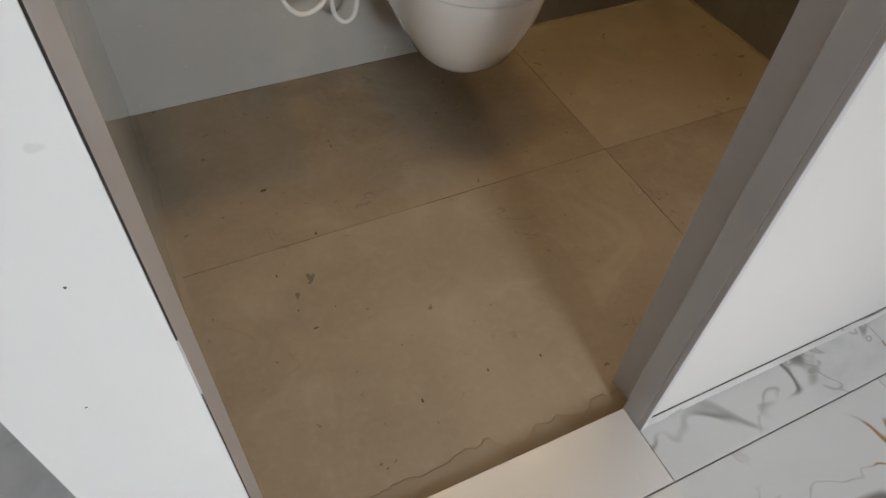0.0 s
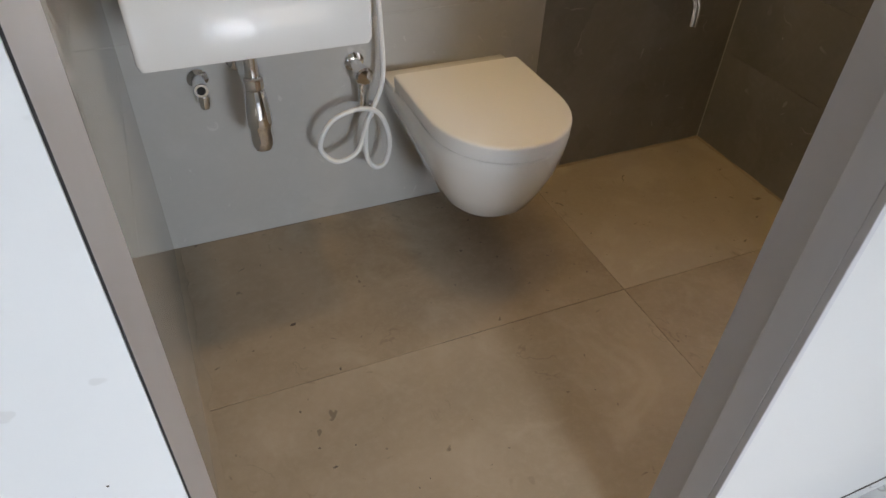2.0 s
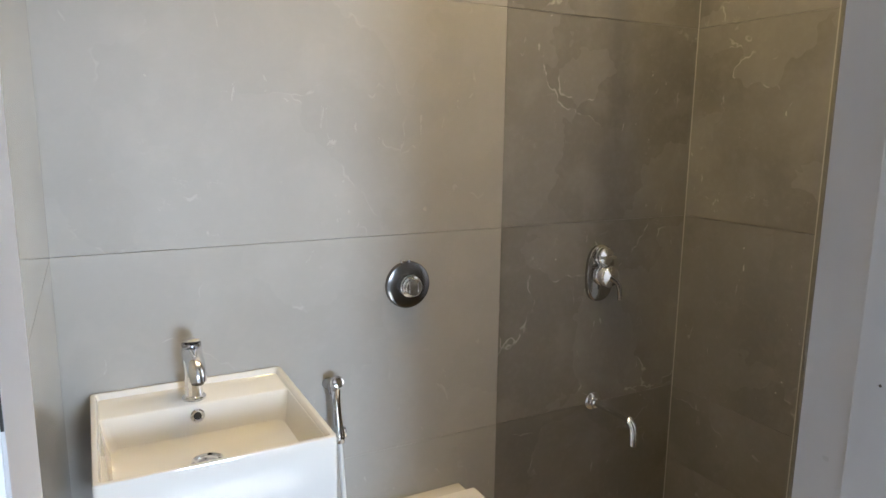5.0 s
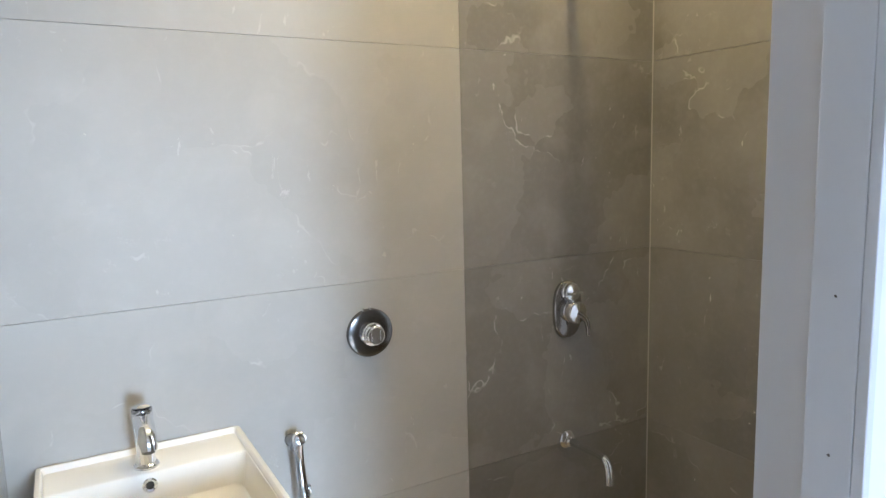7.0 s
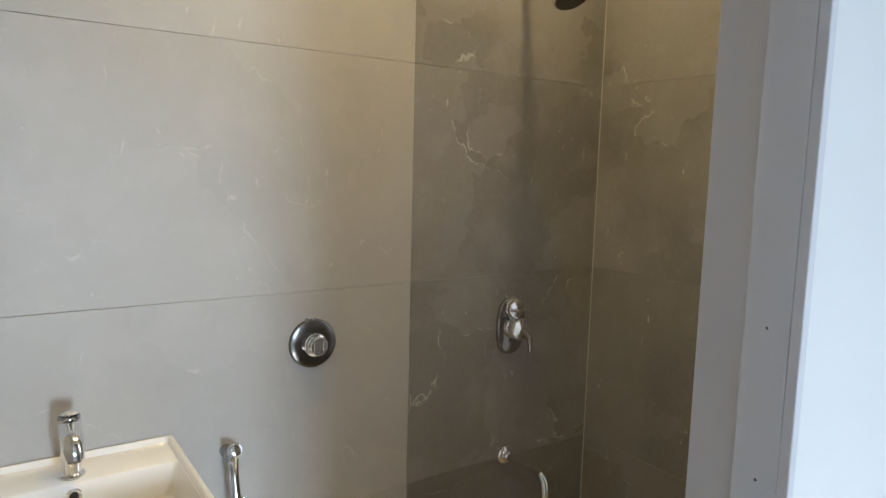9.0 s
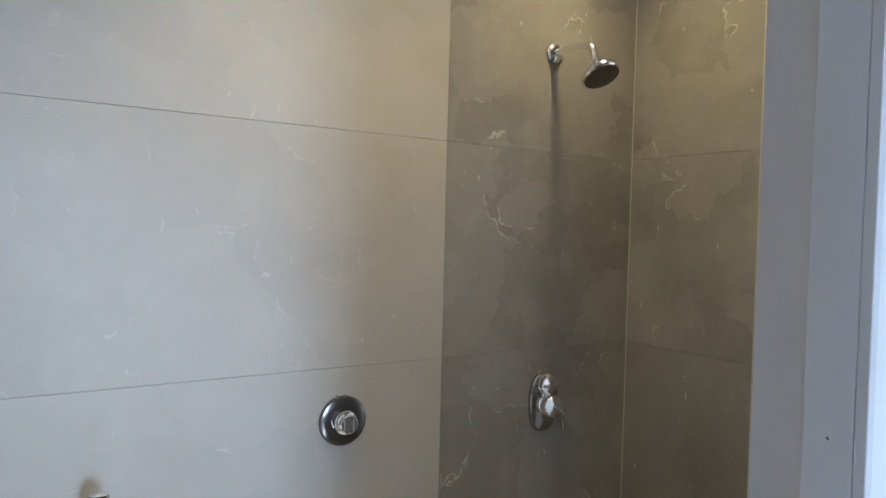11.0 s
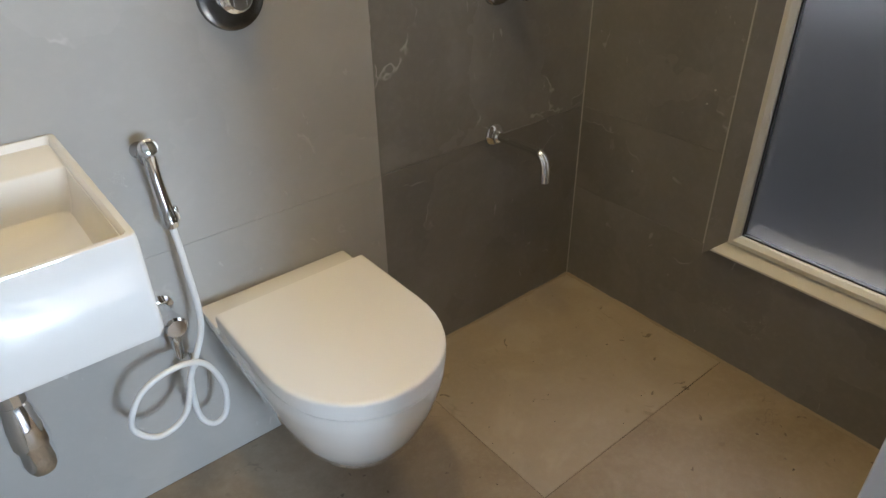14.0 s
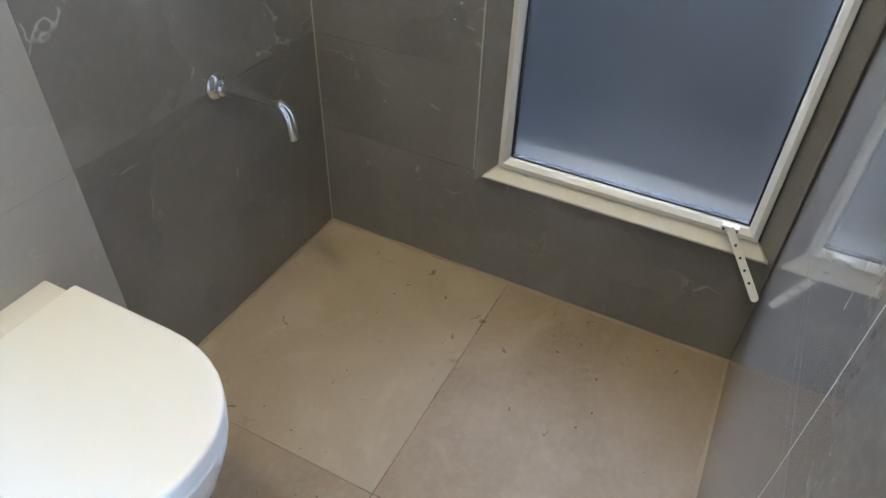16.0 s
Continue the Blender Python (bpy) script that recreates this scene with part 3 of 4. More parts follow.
def build_basin():
    x0, x1, y0, y1, z0, z1 = 0.050, 0.463, -0.430, -0.001, 0.711, 0.874
    basin = thing("wash_basin", "white rectangular ceramic wall-hung wash basin", "basin")
    bm = bmesh.new()
    r = 0.010
    deck = z1 - 0.012
    loops = [round_rect(x0 + 0.016, x1 - 0.016, y0 + 0.016, y1, r, z0), round_rect(x0 + 0.004, x1 - 0.004, y0 + 0.004, y1, r, z0 + 0.004),
             round_rect(x0, x1, y0, y1, r, z0 + 0.016), round_rect(x0, x1, y0, y1, r, z1 - 0.005), round_rect(x0 + 0.0015, x1 - 0.0015, y0 + 0.0015, y1 - 0.0015, r, z1 - 0.001),
             round_rect(x0 + 0.005, x1 - 0.005, y0 + 0.005, y1 - 0.005, r * 0.8, z1)]
    # raised rim, then the tap deck, then the bowl
    loops += [round_rect(x0 + 0.010, x1 - 0.010, y0 + 0.010, y1 - 0.010, 0.008, z1 - 0.0005), round_rect(x0 + 0.013, x1 - 0.013, y0 + 0.013, y1 - 0.013, 0.008, z1 - 0.005),
              round_rect(x0 + 0.0145, x1 - 0.0145, y0 + 0.0145, y1 - 0.016, 0.008, deck)]
    ix0, ix1, iy0, iy1 = x0 + 0.0155, x1 - 0.0155, y0 + 0.0155, y1 - 0.124
    loops += [round_rect(ix0, ix1, iy0, iy1 + 0.004, 0.008, deck - 0.0005), round_rect(ix0 + 0.001, ix1 - 0.001, iy0 + 0.001, iy1, 0.010, deck - 0.004),
              round_rect(ix0 + 0.009, ix1 - 0.009, iy0 + 0.006, iy1 - 0.008, 0.016, deck - 0.048), round_rect(ix0 + 0.016, ix1 - 0.016, iy0 + 0.013, iy1 - 0.015, 0.022, deck - 0.064),
              round_rect(ix0 + 0.034, ix1 - 0.034, iy0 + 0.034, iy1 - 0.034, 0.03, deck - 0.070), round_rect(0.222, 0.282, -0.280, -0.220, 0.025, deck - 0.074)]
    part("bowl", loft(bm, loops), CERAMIC, basin, smooth=True, angle=40)
    cx = 0.252
    part("drain", lathe(bmesh.new(), [(0.031, 0.0), (0.031, 0.003), (0.026, 0.005), (0.020, 0.003), (0.012, 0.006), (0.0, 0.007)], pose(cx, -0.250, deck - 0.074, 0, 0, 0)), CHROME, basin, "chrome drain", True)
    m = pose(cx, iy1 - 0.0035, deck - 0.026, 84, 0, 0)
    ring = part("overflow_ring", lathe(bmesh.new(), [(0.0150, -0.002), (0.0150, 0.003), (0.012, 0.0045), (0.0085, 0.0035), (0.0085, 0.001)], m), CHROME, basin, "chrome overflow ring", True)
    part("overflow_hole", lathe(bmesh.new(), [(0.008, 0.0035), (0.007, 0.0038)], m, 16), DARK_HOLE, ring)
    return cx


def build_tap(cx):
    x, y, z = cx, -0.090, 0.8622
    tap = thing("basin_tap", "chrome single-lever tap on the basin", "tap")
    part("base", lathe(bmesh.new(), [(0.0255, 0.0), (0.0255, 0.004), (0.0225, 0.008), (0.0195, 0.010)], pose(x, y, z)), CHROME, tap, smooth=True)
    part("body", lathe(bmesh.new(), [(0.0195, 0.010), (0.0180, 0.026), (0.0180, 0.070), (0.0205, 0.086), (0.0212, 0.112), (0.0195, 0.119)], pose(x, y, z)), CHROME, tap, smooth=True)
    line = smooth_line([(x, y - 0.002, z + 0.104), (x, y - 0.030, z + 0.100), (x, y - 0.054, z + 0.092), (x, y - 0.069, z + 0.078), (x, y - 0.073, z + 0.062)], 5)
    spout = part("spout", tube(bmesh.new(), line, [0.0200 - 0.002 * i / (len(line) - 1) for i in range(len(line))], 20), CHROME, tap, smooth=True, angle=50)
    m = pose(x, y - 0.073, z + 0.062)
    part("aerator", lathe(bmesh.new(), [(0.0125, 0.002), (0.0125, -0.005), (0.009, -0.005), (0.009, -0.002)], m), DARK_CHROME, spout, smooth=True)
    prof = []
    for dy, dz, hw, th in ((0.022, 0.122, 0.0165, 0.004), (0.006, 0.128, 0.0190, 0.0085), (-0.014, 0.133, 0.0180, 0.0085), (-0.036, 0.140, 0.0150, 0.006), (-0.048, 0.144, 0.0120, 0.0035)):
        c = Vector((x, y + dy, z + dz))
        prof.append([c + Vector((hw * math.cos(a), -0.35 * th * math.sin(a), th * math.sin(a))) for a in (2 * math.pi * i / 16 for i in range(16))])
    part("lever", loft(bmesh.new(), prof), CHROME, tap, smooth=True)
    part("collar", lathe(bmesh.new(), [(0.0198, 0.117), (0.0205, 0.120), (0.0205, 0.124), (0.018, 0.126)], pose(x, y, z)), MID_CHROME, tap, smooth=True)


def build_toilet():
    cx = 0.794
    toilet = thing("toilet", "white wall-hung toilet with a closed soft-cream lid", "toilet")

    def outline(half, back, front, z, taper=1.0, n=20):
        """D-shape: straight sides and a round front."""
        r = half
        depth = min(0.62 * (back - front), r * 1.18)
        mid = front + depth
        near, far = half * (1 + taper) / 2, half * taper
        pts = [Vector((cx + far, back, z)), Vector((cx + near, (back + mid) / 2, z))]
        for k in range(n + 1):
            a = math.pi * k / n
            e = 2.12
            c, s = math.cos(a), math.sin(a)
            px = half * math.copysign(abs(c) ** (2 / e), c)
            py = depth * abs(s) ** (2 / e)
            pts.append(Vector((cx + px, mid - py, z)))
        pts += [Vector((cx - near, (back + mid) / 2, z)), Vector((cx - far, back, z))]
        return pts

    bm = bmesh.new()
    shape = ((0.042, -0.335, 0.172), (0.068, -0.368, 0.177), (0.097, -0.402, 0.196), (0.124, -0.440, 0.232), (0.148, -0.468, 0.286),
             (0.166, -0.494, 0.346), (0.173, -0.506, 0.391), (0.1745, -0.511, 0.424), (0.172, -0.508, 0.428))
    loops = [outline(h, 0.0, f, z, 0.80 + 0.19 * min(1.0, (z - 0.17) / 0.20)) for h, f, z in shape]
    part("bowl", loft(bm, loops), CERAMIC, toilet, smooth=True, angle=45)
    bm = loft(bmesh.new(), [outline(h, -0.090, f, z) for h, f, z in ((0.167, -0.504, 0.4285), (0.1715, -0.509, 0.4295), (0.1715, -0.509, 0.4365), (0.169, -0.506, 0.4375))])
    part("seat", bm, SEAT, toilet, smooth=True, angle=45)
    bm = loft(bmesh.new(), [outline(h, -0.097, f, z) for h, f, z in ((0.171, -0.509, 0.4380), (0.1755, -0.5135, 0.4390), (0.1760, -0.514, 0.4640), (0.1750, -0.513, 0.4680), (0.1725, -0.5105, 0.4702), (0.165, -0.503, 0.4712))])
    part("lid", bm, SEAT, toilet, "smooth white plastic lid", smooth=True, angle=50)
    part("hinge_cover", boxes((cx - 0.110, cx + 0.110, -0.096, -0.070, 0.436, 0.452), bevel=0.005), SEAT, toilet, smooth=True)
    part("rear_ledge", boxes((cx - 0.178, cx + 0.178, -0.092, -0.001, 0.418, 0.4370), bevel=0.004), CERAMIC, toilet, smooth=True)


def build_flush():
    f = thing("flush_valve", "round dark chrome flush plate with a ribbed push knob", "flush valve")
    m = wall_pose(0.805, 1.043)
    part("plate", lathe(bmesh.new(), [(0.063, 0.0), (0.063, 0.006), (0.0605, 0.010), (0.052, 0.013), (0.034, 0.0135)], m, 40), DARK_CHROME, f, smooth=True)
    knob = part("knob", lathe(bmesh.new(), [(0.030, 0.013), (0.030, 0.024), (0.0275, 0.026), (0.0275, 0.033), (0.024, 0.035), (0.024, 0.043), (0.021, 0.046), (0.0, 0.047)], m, 32), CHROME, f, "chrome ribbed push knob", True)
    for s in (-1, 1):
        part("rib", boxes((0.805 + s * 0.012 - 0.002, 0.805 + s * 0.012 + 0.002, -0.0485, -0.046, 1.030, 1.056), bevel=0.0006), CHROME, knob)
    for dx in (-0.020, 0.0):
        part("catch", boxes((0.805 + dx - 0.0025, 0.805 + dx + 0.0025, -0.013, -0.004, 1.103, 1.111), bevel=0.0008), CHROME, f)


def plate_outline(cx, cz, w, h, n=40, e=2.6):
    out = []
    for i in range(n):
        a = 2 * math.pi * i / n
        c, s = math.cos(a), math.sin(a)
        out.append((cx + w * math.copysign(abs(c) ** (2 / e), c), cz + h * math.copysign(abs(s) ** (2 / e), s)))
    return out


def build_diverter():
    cx, cz = 1.458, 1.015
    d = thing("shower_mixer", "chrome oval shower mixer plate with a bent lever", "shower mixer")
    loops = []
    for y, k in ((0.001, 1.0), (-0.006, 1.0), (-0.010, 0.965), (-0.012, 0.90)):
        loops.append([Vector((x, y, z)) for x, z in plate_outline(cx, cz, 0.053 * k, 0.088 * k)])
    part("plate", loft(bmesh.new(), loops), MID_CHROME, d, smooth=True)
    hub = part("lever_hub", lathe(bmesh.new(), [(0.034, 0.011), (0.034, 0.026), (0.0320, 0.028), (0.0320, 0.032), (0.034, 0.034), (0.034, 0.050), (0.030, 0.056), (0.0, 0.058)], wall_pose(cx, cz - 0.002), 32), CHROME, d, smooth=True)
    line = smooth_line([(cx, -0.052, cz - 0.004), (cx + 0.018, -0.064, cz - 0.020), (cx + 0.027, -0.066, cz - 0.045), (cx + 0.030, -0.064, cz - 0.072)], 5)
    part("lever", tube(bmesh.new(), line, [0.0095 - 0.0035 * i / (len(line) - 1) for i in range(len(line))], 14), MID_CHROME, hub, "slim bent lever", True)
    knob = part("diverter_knob", lathe(bmesh.new(), [(0.030, 0.011), (0.030, 0.018), (0.0285, 0.020), (0.0285, 0.030), (0.025, 0.034), (0.0, 0.036)], wall_pose(cx, cz + 0.056), 28), CHROME, d, smooth=True)
    part("grip", boxes((cx - 0.026, cx + 0.026, -0.046, -0.034, cz + 0.051, cz + 0.060), bevel=0.002), CHROME, knob)


def build_spout():
    s = thing("bath_spout", "slim chrome wall spout with a bent end", "spout")
    x, z = 1.457, 0.598
    part("flange", lathe(bmesh.new(), [(0.029, 0.0), (0.029, 0.004), (0.025, 0.009), (0.016, 0.012)], wall_pose(x, z)), CHROME, s, smooth=True)
    line = [Vector((x, -0.004, z)), Vector((x - 0.006, -0.08, z + 0.005)), Vector((x - 0.012, -0.160, z + 0.010))]
    ex = x - 0.015
    bend = smooth_line([line[2], (ex, -0.183, z + 0.009), (ex, -0.198, z - 0.006), (ex, -0.203, z - 0.030), (ex, -0.204, z - 0.060)], 6)
    part("pipe", tube(bmesh.new(), line[:2] + bend, 0.0118, 16), CHROME, s, smooth=True, angle=50)
    part("collar", lathe(bmesh.new(), [(0.0165, 0.0), (0.0165, 0.014), (0.0130, 0.017)], pose(x - 0.001, -0.012, z, 90, 0, -4)), CHROME, s, smooth=True)


def build_shower():
    s = thing("wall_shower", "round chrome shower head on a short wall arm", "shower")
    x, z = 1.465, 2.060
    part("flange", lathe(bmesh.new(), [(0.030, 0.0), (0.030, 0.005), (0.024, 0.012), (0.014, 0.015)], wall_pose(x, z)), CHROME, s, smooth=True)
    line = smooth_line([(x, -0.004, z), (x, -0.08, z + 0.002), (x, -0.145, z - 0.008), (x, -0.164, z - 0.028), (x, -0.171, z - 0.056)], 6)
    part("arm", tube(bmesh.new(), line, 0.0105, 16), CHROME, s, smooth=True)
    m = pose(x, -0.172, z - 0.058, 150, 0, 0)
    head = part("head", lathe(bmesh.new(), [(0.014, -0.004), (0.017, 0.010), (0.026, 0.020), (0.050, 0.034), (0.054, 0.040), (0.054, 0.050), (0.050, 0.053)], m, 36), CHROME, s, smooth=True)
    face = part("spray_face", lathe(bmesh.new(), [(0.049, 0.0532), (0.047, 0.0548), (0.0, 0.0556)], m, 36), DARK_CHROME, head, "dark spray face", True)
    return face


def build_health_faucet():
    h = thing("health_faucet", "chrome hand spray on a wall holder with a coiled white hose", "hand spray")
    x, z = 0.586, 0.815
    part("holder", lathe(bmesh.new(), [(0.0155, 0.0), (0.0155, 0.004), (0.012, 0.009), (0.011, 0.030)], wall_pose(x - 0.002, z - 0.008)), MID_CHROME, h, smooth=True)
    part("clip", boxes((x - 0.013, x + 0.013, -0.048, -0.024, z - 0.024, z + 0.006), bevel=0.006), MID_CHROME, h, smooth=True)
    line = smooth_line([(x, -0.060, z + 0.016), (x + 0.001, -0.054, z - 0.004), (x + 0.003, -0.050, z - 0.05), (x + 0.006, -0.050, z - 0.10), (x + 0.008, -0.052, z - 0.128)], 6)
    n = len(line)
    spray = part("spray_handle", tube(bmesh.new(), line, [0.0148 - 0.0030 * math.sin(math.pi * min(1.0, 1.1 * i / n)) for i in range(n)], 18), CHROME, h, smooth=True, angle=50)
    part("spray_head", lathe(bmesh.new(), [(0.006, -0.016), (0.013, -0.013), (0.0165, -0.006), (0.0170, 0.006), (0.0145, 0.014), (0.010, 0.016)], pose(x, -0.062, z + 0.014, 62, 0, 0), 24), CHROME, spray, smooth=True)
    part("collar", lathe(bmesh.new(), [(0.0135, 0.0), (0.0150, 0.003), (0.0150, 0.020), (0.0130, 0.024)], pose(x + 0.008, -0.052, z - 0.148, 0, 0, 0), 20), CHROME, spray, smooth=True)
    part("trigger", boxes((x + 0.0185, x + 0.0255, -0.060, -0.046, z - 0.136, z - 0.108), bevel=0.003), CHROME, spray, smooth=True)
    vx, vz = 0.566, 0.395
    hose = smooth_line([(x + 0.008, -0.053, z - 0.146), (x + 0.010, -0.064, z - 0.22), (x + 0.006, -0.082, z - 0.36), (x - 0.042, -0.100, 0.360),
                        (x - 0.078, -0.115, 0.282), (x - 0.138, -0.120, 0.265), (x - 0.176, -0.118, 0.315), (x - 0.142, -0.112, 0.378), (x - 0.075, -0.106, 0.398),
                        (x - 0.015, -0.104, 0.378), (x + 0.014, -0.104, 0.300), (x + 0.004, -0.104, 0.228), (x - 0.026, -0.102, 0.212), (x - 0.048, -0.094, 0.250),
                        (x - 0.040, -0.080, 0.340), (vx, -0.062, 0.352), (vx, -0.060, 0.374)], 9)
    part("hose", tube(bmesh.new(), hose, 0.0062, 12), HOSE, h, "glossy white plastic hose", True)
    part("hose_nut", lathe(bmesh.new(), [(0.009, 0.0), (0.0105, 0.004), (0.0105, 0.018), (0.008, 0.024)], pose(vx, -0.060, 0.362), 12), CHROME, h, smooth=True)


def angle_valve(x, z, outlet=0.055):
    v = thing("angle_valve", "chrome angle stop valve on the wall", "valve", "angle valves")
    part("flange", lathe(bmesh.new(), [(0.027, 0.0), (0.026, 0.004), (0.019, 0.010), (0.013, 0.013)], wall_pose(x, z)), CHROME, v, smooth=True)
    part("body", lathe(bmesh.new(), [(0.0145, 0.010), (0.0145, 0.050), (0.017, 0.052), (0.017, 0.068), (0.014, 0.073)], wall_pose(x, z)), CHROME, v, smooth=True)
    knob = part("knob", lathe(bmesh.new(), [(0.021, 0.072), (0.0235, 0.076), (0.0235, 0.092), (0.019, 0.097), (0.0, 0.0975)], wall_pose(x, z), 12), CHROME, v, smooth=True, angle=25)
    part("outlet", lathe(bmesh.new(), [(0.0095, 0.0), (0.0105, 0.006), (0.0105, outlet - 0.012), (0.0085, outlet)], pose(x, -0.058, z - 0.006, 180, 0, 0), 16), CHROME, v, smooth=True)
    return v


def capped_valve(x, z):
    """Stop valve with an open socket towards the room and a plump body below it."""
    v = thing("stop_valve", "chrome stop valve on the wall with an open socket", "valve")
    part("flange", lathe(bmesh.new(), [(0.026, 0.0), (0.025, 0.004), (0.019, 0.009), (0.014, 0.012)], wall_pose(x, z)), CHROME, v, smooth=True)
    socket = part("socket", lathe(bmesh.new(), [(0.0155, 0.008), (0.0155, 0.050), (0.0175, 0.052), (0.0175, 0.066), (0.0160, 0.068), (0.0105, 0.068), (0.0100, 0.058)], wall_pose(x, z)), CHROME, v, smooth=True)
    part("opening", lathe(bmesh.new(), [(0.0098, 0.0585), (0.0098, 0.0590)], wall_pose(x, z), 16), DARK_HOLE, socket)
    line = [Vector((x + 0.003, -0.040, z - 0.008)), Vector((x + 0.003, -0.042, z - 0.022)), Vector((x + 0.003, -0.042, z - 0.046)), Vector((x + 0.003, -0.042, z - 0.056)), Vector((x + 0.003, -0.042, z - 0.060))]
    part("body", tube(bmesh.new(), line, [0.0150, 0.0158, 0.0155, 0.0120, 0.0050], 20), CHROME, v, smooth=True)


def build_trap():
    t = thing("bottle_trap", "chrome bottle trap under the basin", "trap")
    x, y = 0.260, -0.208
    part("tailpiece", lathe(bmesh.new(), [(0.026, 0.711), (0.026, 0.700), (0.018, 0.694), (0.016, 0.690), (0.016, 0.575)], pose(x, y, 0)), CHROME, t, smooth=True)
    part("nut", lathe(bmesh.new(), [(0.019, 0.578), (0.023, 0.575), (0.023, 0.552), (0.020, 0.548)], pose(x, y, 0), 12), CHROME, t, smooth=True, angle=20)
    part("cup", lathe(bmesh.new(), [(0.019, 0.550), (0.022, 0.540), (0.0275, 0.505), (0.030, 0.470), (0.029, 0.462), (0.0265, 0.455), (0.0268, 0.428), (0.0255, 0.412), (0.0205, 0.401), (0.011, 0.396), (0.0, 0.395)], pose(x, y, 0)), CHROME, t, smooth=True)
    line = smooth_line([(x, y + 0.02, 0.530), (x, y + 0.08, 0.530), (x, -0.004, 0.530)], 4)
    part("outlet_pipe", tube(bmesh.new(), line, 0.0155, 16), CHROME, t, smooth=True)
    part("wall_flange", lathe(bmesh.new(), [(0.034, 0.0), (0.034, 0.004), (0.026, 0.009), (0.018, 0.011)], wall_pose(x, 0.530)), CHROME, t, smooth=True)


def build_downlight(x, y):
    d = thing("ceiling_downlight", "small round recessed ceiling downlight", "ceiling light", "bathroom downlights")
    part("rim", lathe(bmesh.new(), [(0.050, 0.0), (0.050, -0.004), (0.042, -0.006), (0.040, -0.001), (0.0, -0.0008)], pose(x, y, CEIL)), SEAT, d, smooth=True)
    part("lens", lathe(bmesh.new(), [(0.039, -0.0020), (0.037, -0.0034), (0.0, -0.0040)], pose(x, y, CEIL), 24), LENS, d, "glowing warm lens", True)


tap_x = build_basin()
build_tap(tap_x)
build_trap()
capped_valve(0.157, 0.490)
build_toilet()
build_flush()
build_health_faucet()
angle_valve(0.543, 0.476, 0.09)
build_diverter()
build_spout()
build_shower()
for lx, ly, watts, beam in DOWNLIGHTS:
    build_downlight(lx, ly)

# ---- small splashes, holes and floor bits ----


def blob(bm, centre, u, v, n, size, rng, stretch=1.0):
    """A small irregular low mound on a surface."""
    ring = []
    for k in range(9):
        a = 2 * math.pi * k / 9
        r = size * (0.6 + 0.7 * rng.random())
        ring.append(bm.verts.new(centre + u * (r * math.cos(a)) + v * (r * stretch * math.sin(a)) - n * 0.0002))
    top = bm.verts.new(centre + n * min(0.0012, size * 0.35))
    for k in range(9):
        bm.faces.new((ring[k], ring[(k + 1) % 9], top))


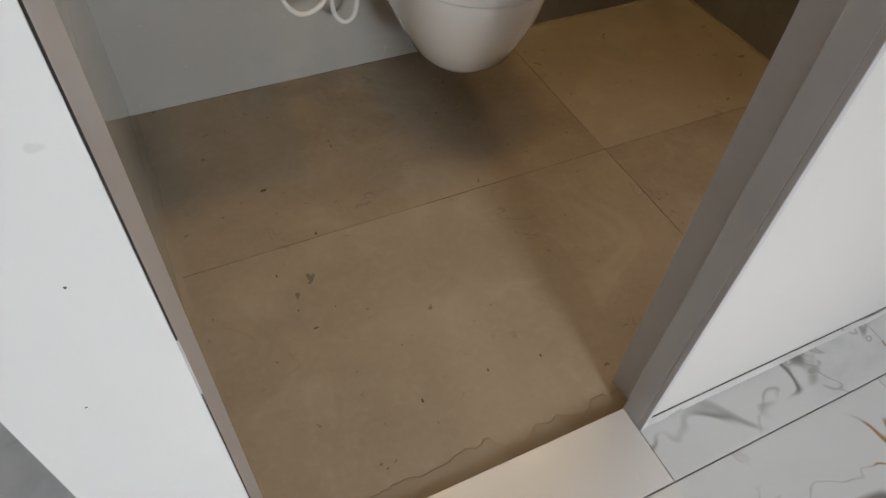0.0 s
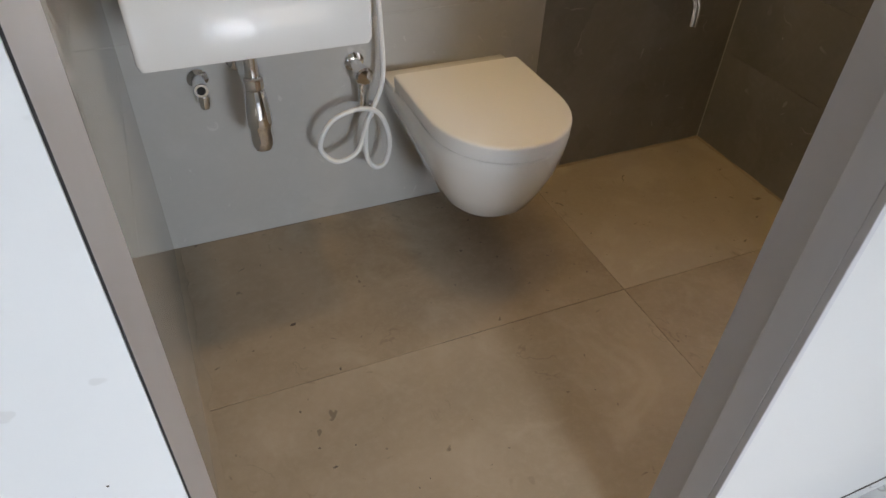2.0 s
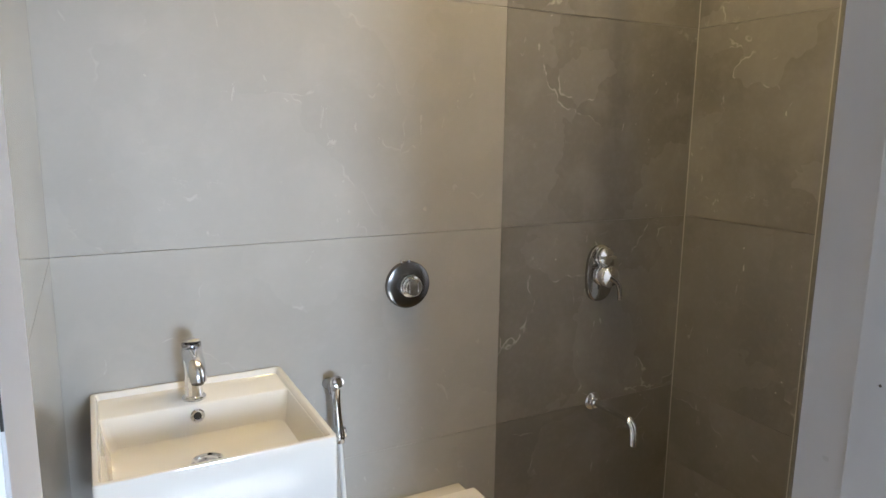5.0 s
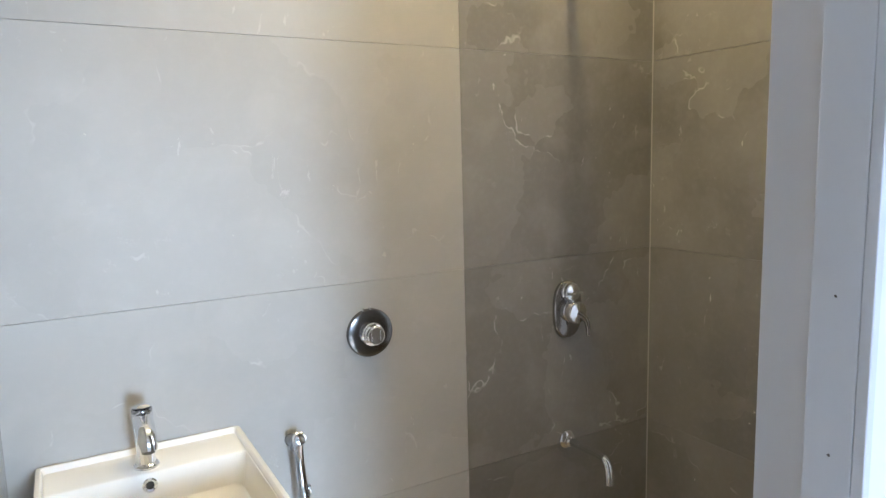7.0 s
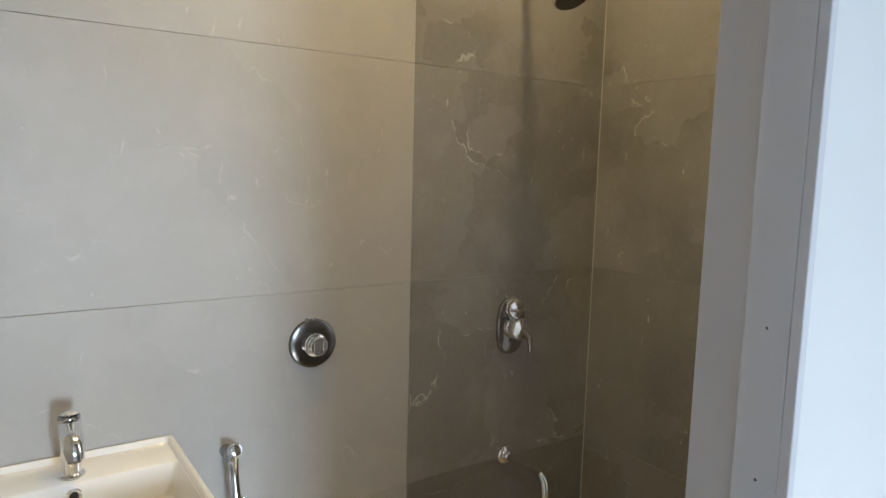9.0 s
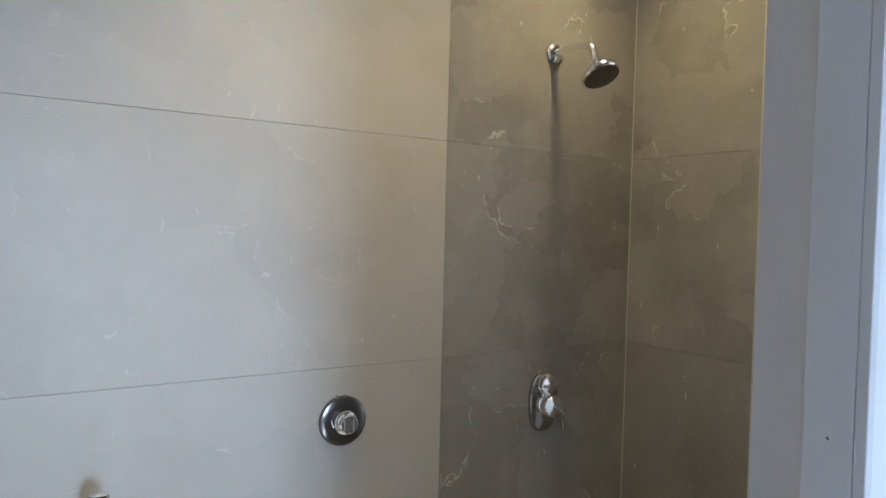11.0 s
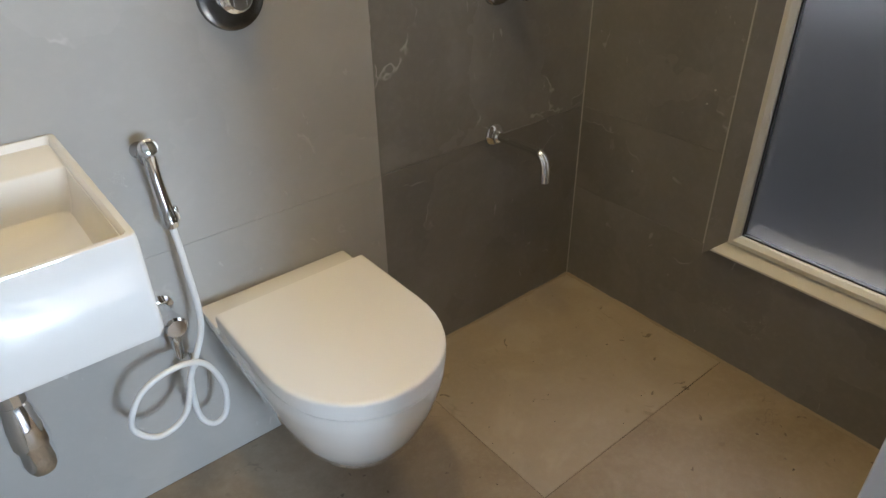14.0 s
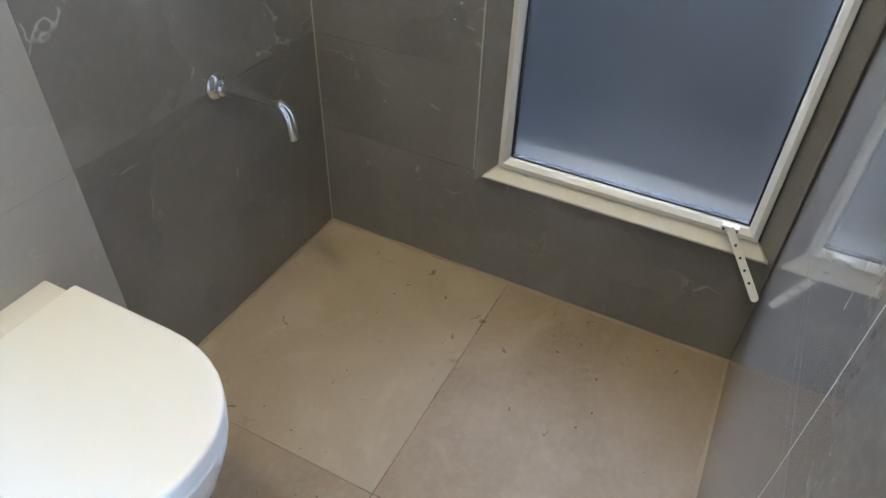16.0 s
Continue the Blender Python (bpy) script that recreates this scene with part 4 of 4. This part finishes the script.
def build_splashes():
    rng = random.Random(11)
    X, Y, Z = Vector((1, 0, 0)), Vector((0, 1, 0)), Vector((0, 0, 1))
    bm = bmesh.new()
    for x, z, s in ((0.856, 1.240, 0.007), (0.20, 1.55, 0.003), (0.48, 1.32, 0.0025), (0.95, 1.52, 0.003), (1.29, 1.07, 0.003), (1.55, 0.965, 0.004)):
        blob(bm, Vector((x, 0.0 if x < SPLIT else 0.0014, z)), X, Z, -Y, s, rng)
    for y, z, s, st in ((-0.235, 1.105, 0.003, 1.3), (-0.240, 1.046, 0.003, 6.0), (-0.40, 0.738, 0.004, 1.0), (-0.385, 0.70, 0.003, 1.0), (-0.20, 0.45, 0.003, 1.5), (-0.33, 1.50, 0.003, 3.0), (-0.42, 1.93, 0.004, 1.0)):
        blob(bm, Vector((W, y, z)), Y, Z, -X, s, rng, st)
    tagged(part("mortar_splash", bm, PALE_GROUT), "small dried pale mortar splashes on the tiles", "mortar splash", kind="stuff")
    bm = bmesh.new()
    for k in range(46):
        x, y = rng.uniform(0.05, 1.80), rng.uniform(-1.15, -0.03)
        blob(bm, Vector((x, y, 0.0)), X, Y, Z, rng.choice((0.0012, 0.0016, 0.002, 0.0032)), rng, rng.uniform(0.5, 2.0))
    for x, y, s in ((0.24, -0.395, 0.009), (0.23, -0.815, 0.006), (0.21, -0.76, 0.004), (1.62, -0.33, 0.004), (1.60, -0.90, 0.005), (1.50, -0.92, 0.004)):
        blob(bm, Vector((x, y, 0.0)), X, Y, Z, s, rng, 0.7)
    tagged(part("floor_grit", bm, DUST_DARK), "scattered dark grit and crumbs on the floor", "grit", kind="stuff")
    bm = bmesh.new()
    for y, z in ((-1.245, 1.222), (-1.244, 1.361)):
        blob(bm, Vector((0.696, y, z)), Y, Z, -X, 0.0018, rng)
    for x, z in ((0.0, 0.826), (-0.03, 0.70)):
        blob(bm, Vector((x, FRONT - 0.006, z)), X, Z, -Y, 0.0014, rng)
    tagged(part("nail_hole", bm, DUST_DARK), "tiny dark nail marks on lining and plaster", "nail marks", kind="stuff")


build_splashes()

# ---- outside the window ----
bm = bmesh.new()
bmesh.ops.create_grid(bm, x_segments=1, y_segments=1, size=3000.0, matrix=Matrix.Translation((0, 0, -14.0)))
structure("ground", bm, CONCRETE, "pale grey ground far below", "ground")
# Unseen block and ledge, added to hold light off the lower pane.
structure("parapet", boxes((2.75, 2.9, -1.30, 4.0, -14.0, 0.95), (2.0, 2.75, -1.30, 4.0, -0.4, 0.12)), BLOCK_PAINT, "unseen dark block added to darken the lower pane", "wall")
HAZE = bpy.data.materials.new("hazy_bright_sky")
HAZE.use_nodes = True
HAZE.node_tree.nodes["Principled BSDF"].inputs["Emission Color"].default_value = (0.95, 0.97, 1.0, 1.0)
HAZE.node_tree.nodes["Principled BSDF"].inputs["Emission Strength"].default_value = 3.2
structure("backdrop", boxes((60.0, 60.5, -160.0, 160.0, -14.0, 120.0)), HAZE, "bright hazy sky in the distance", "sky")
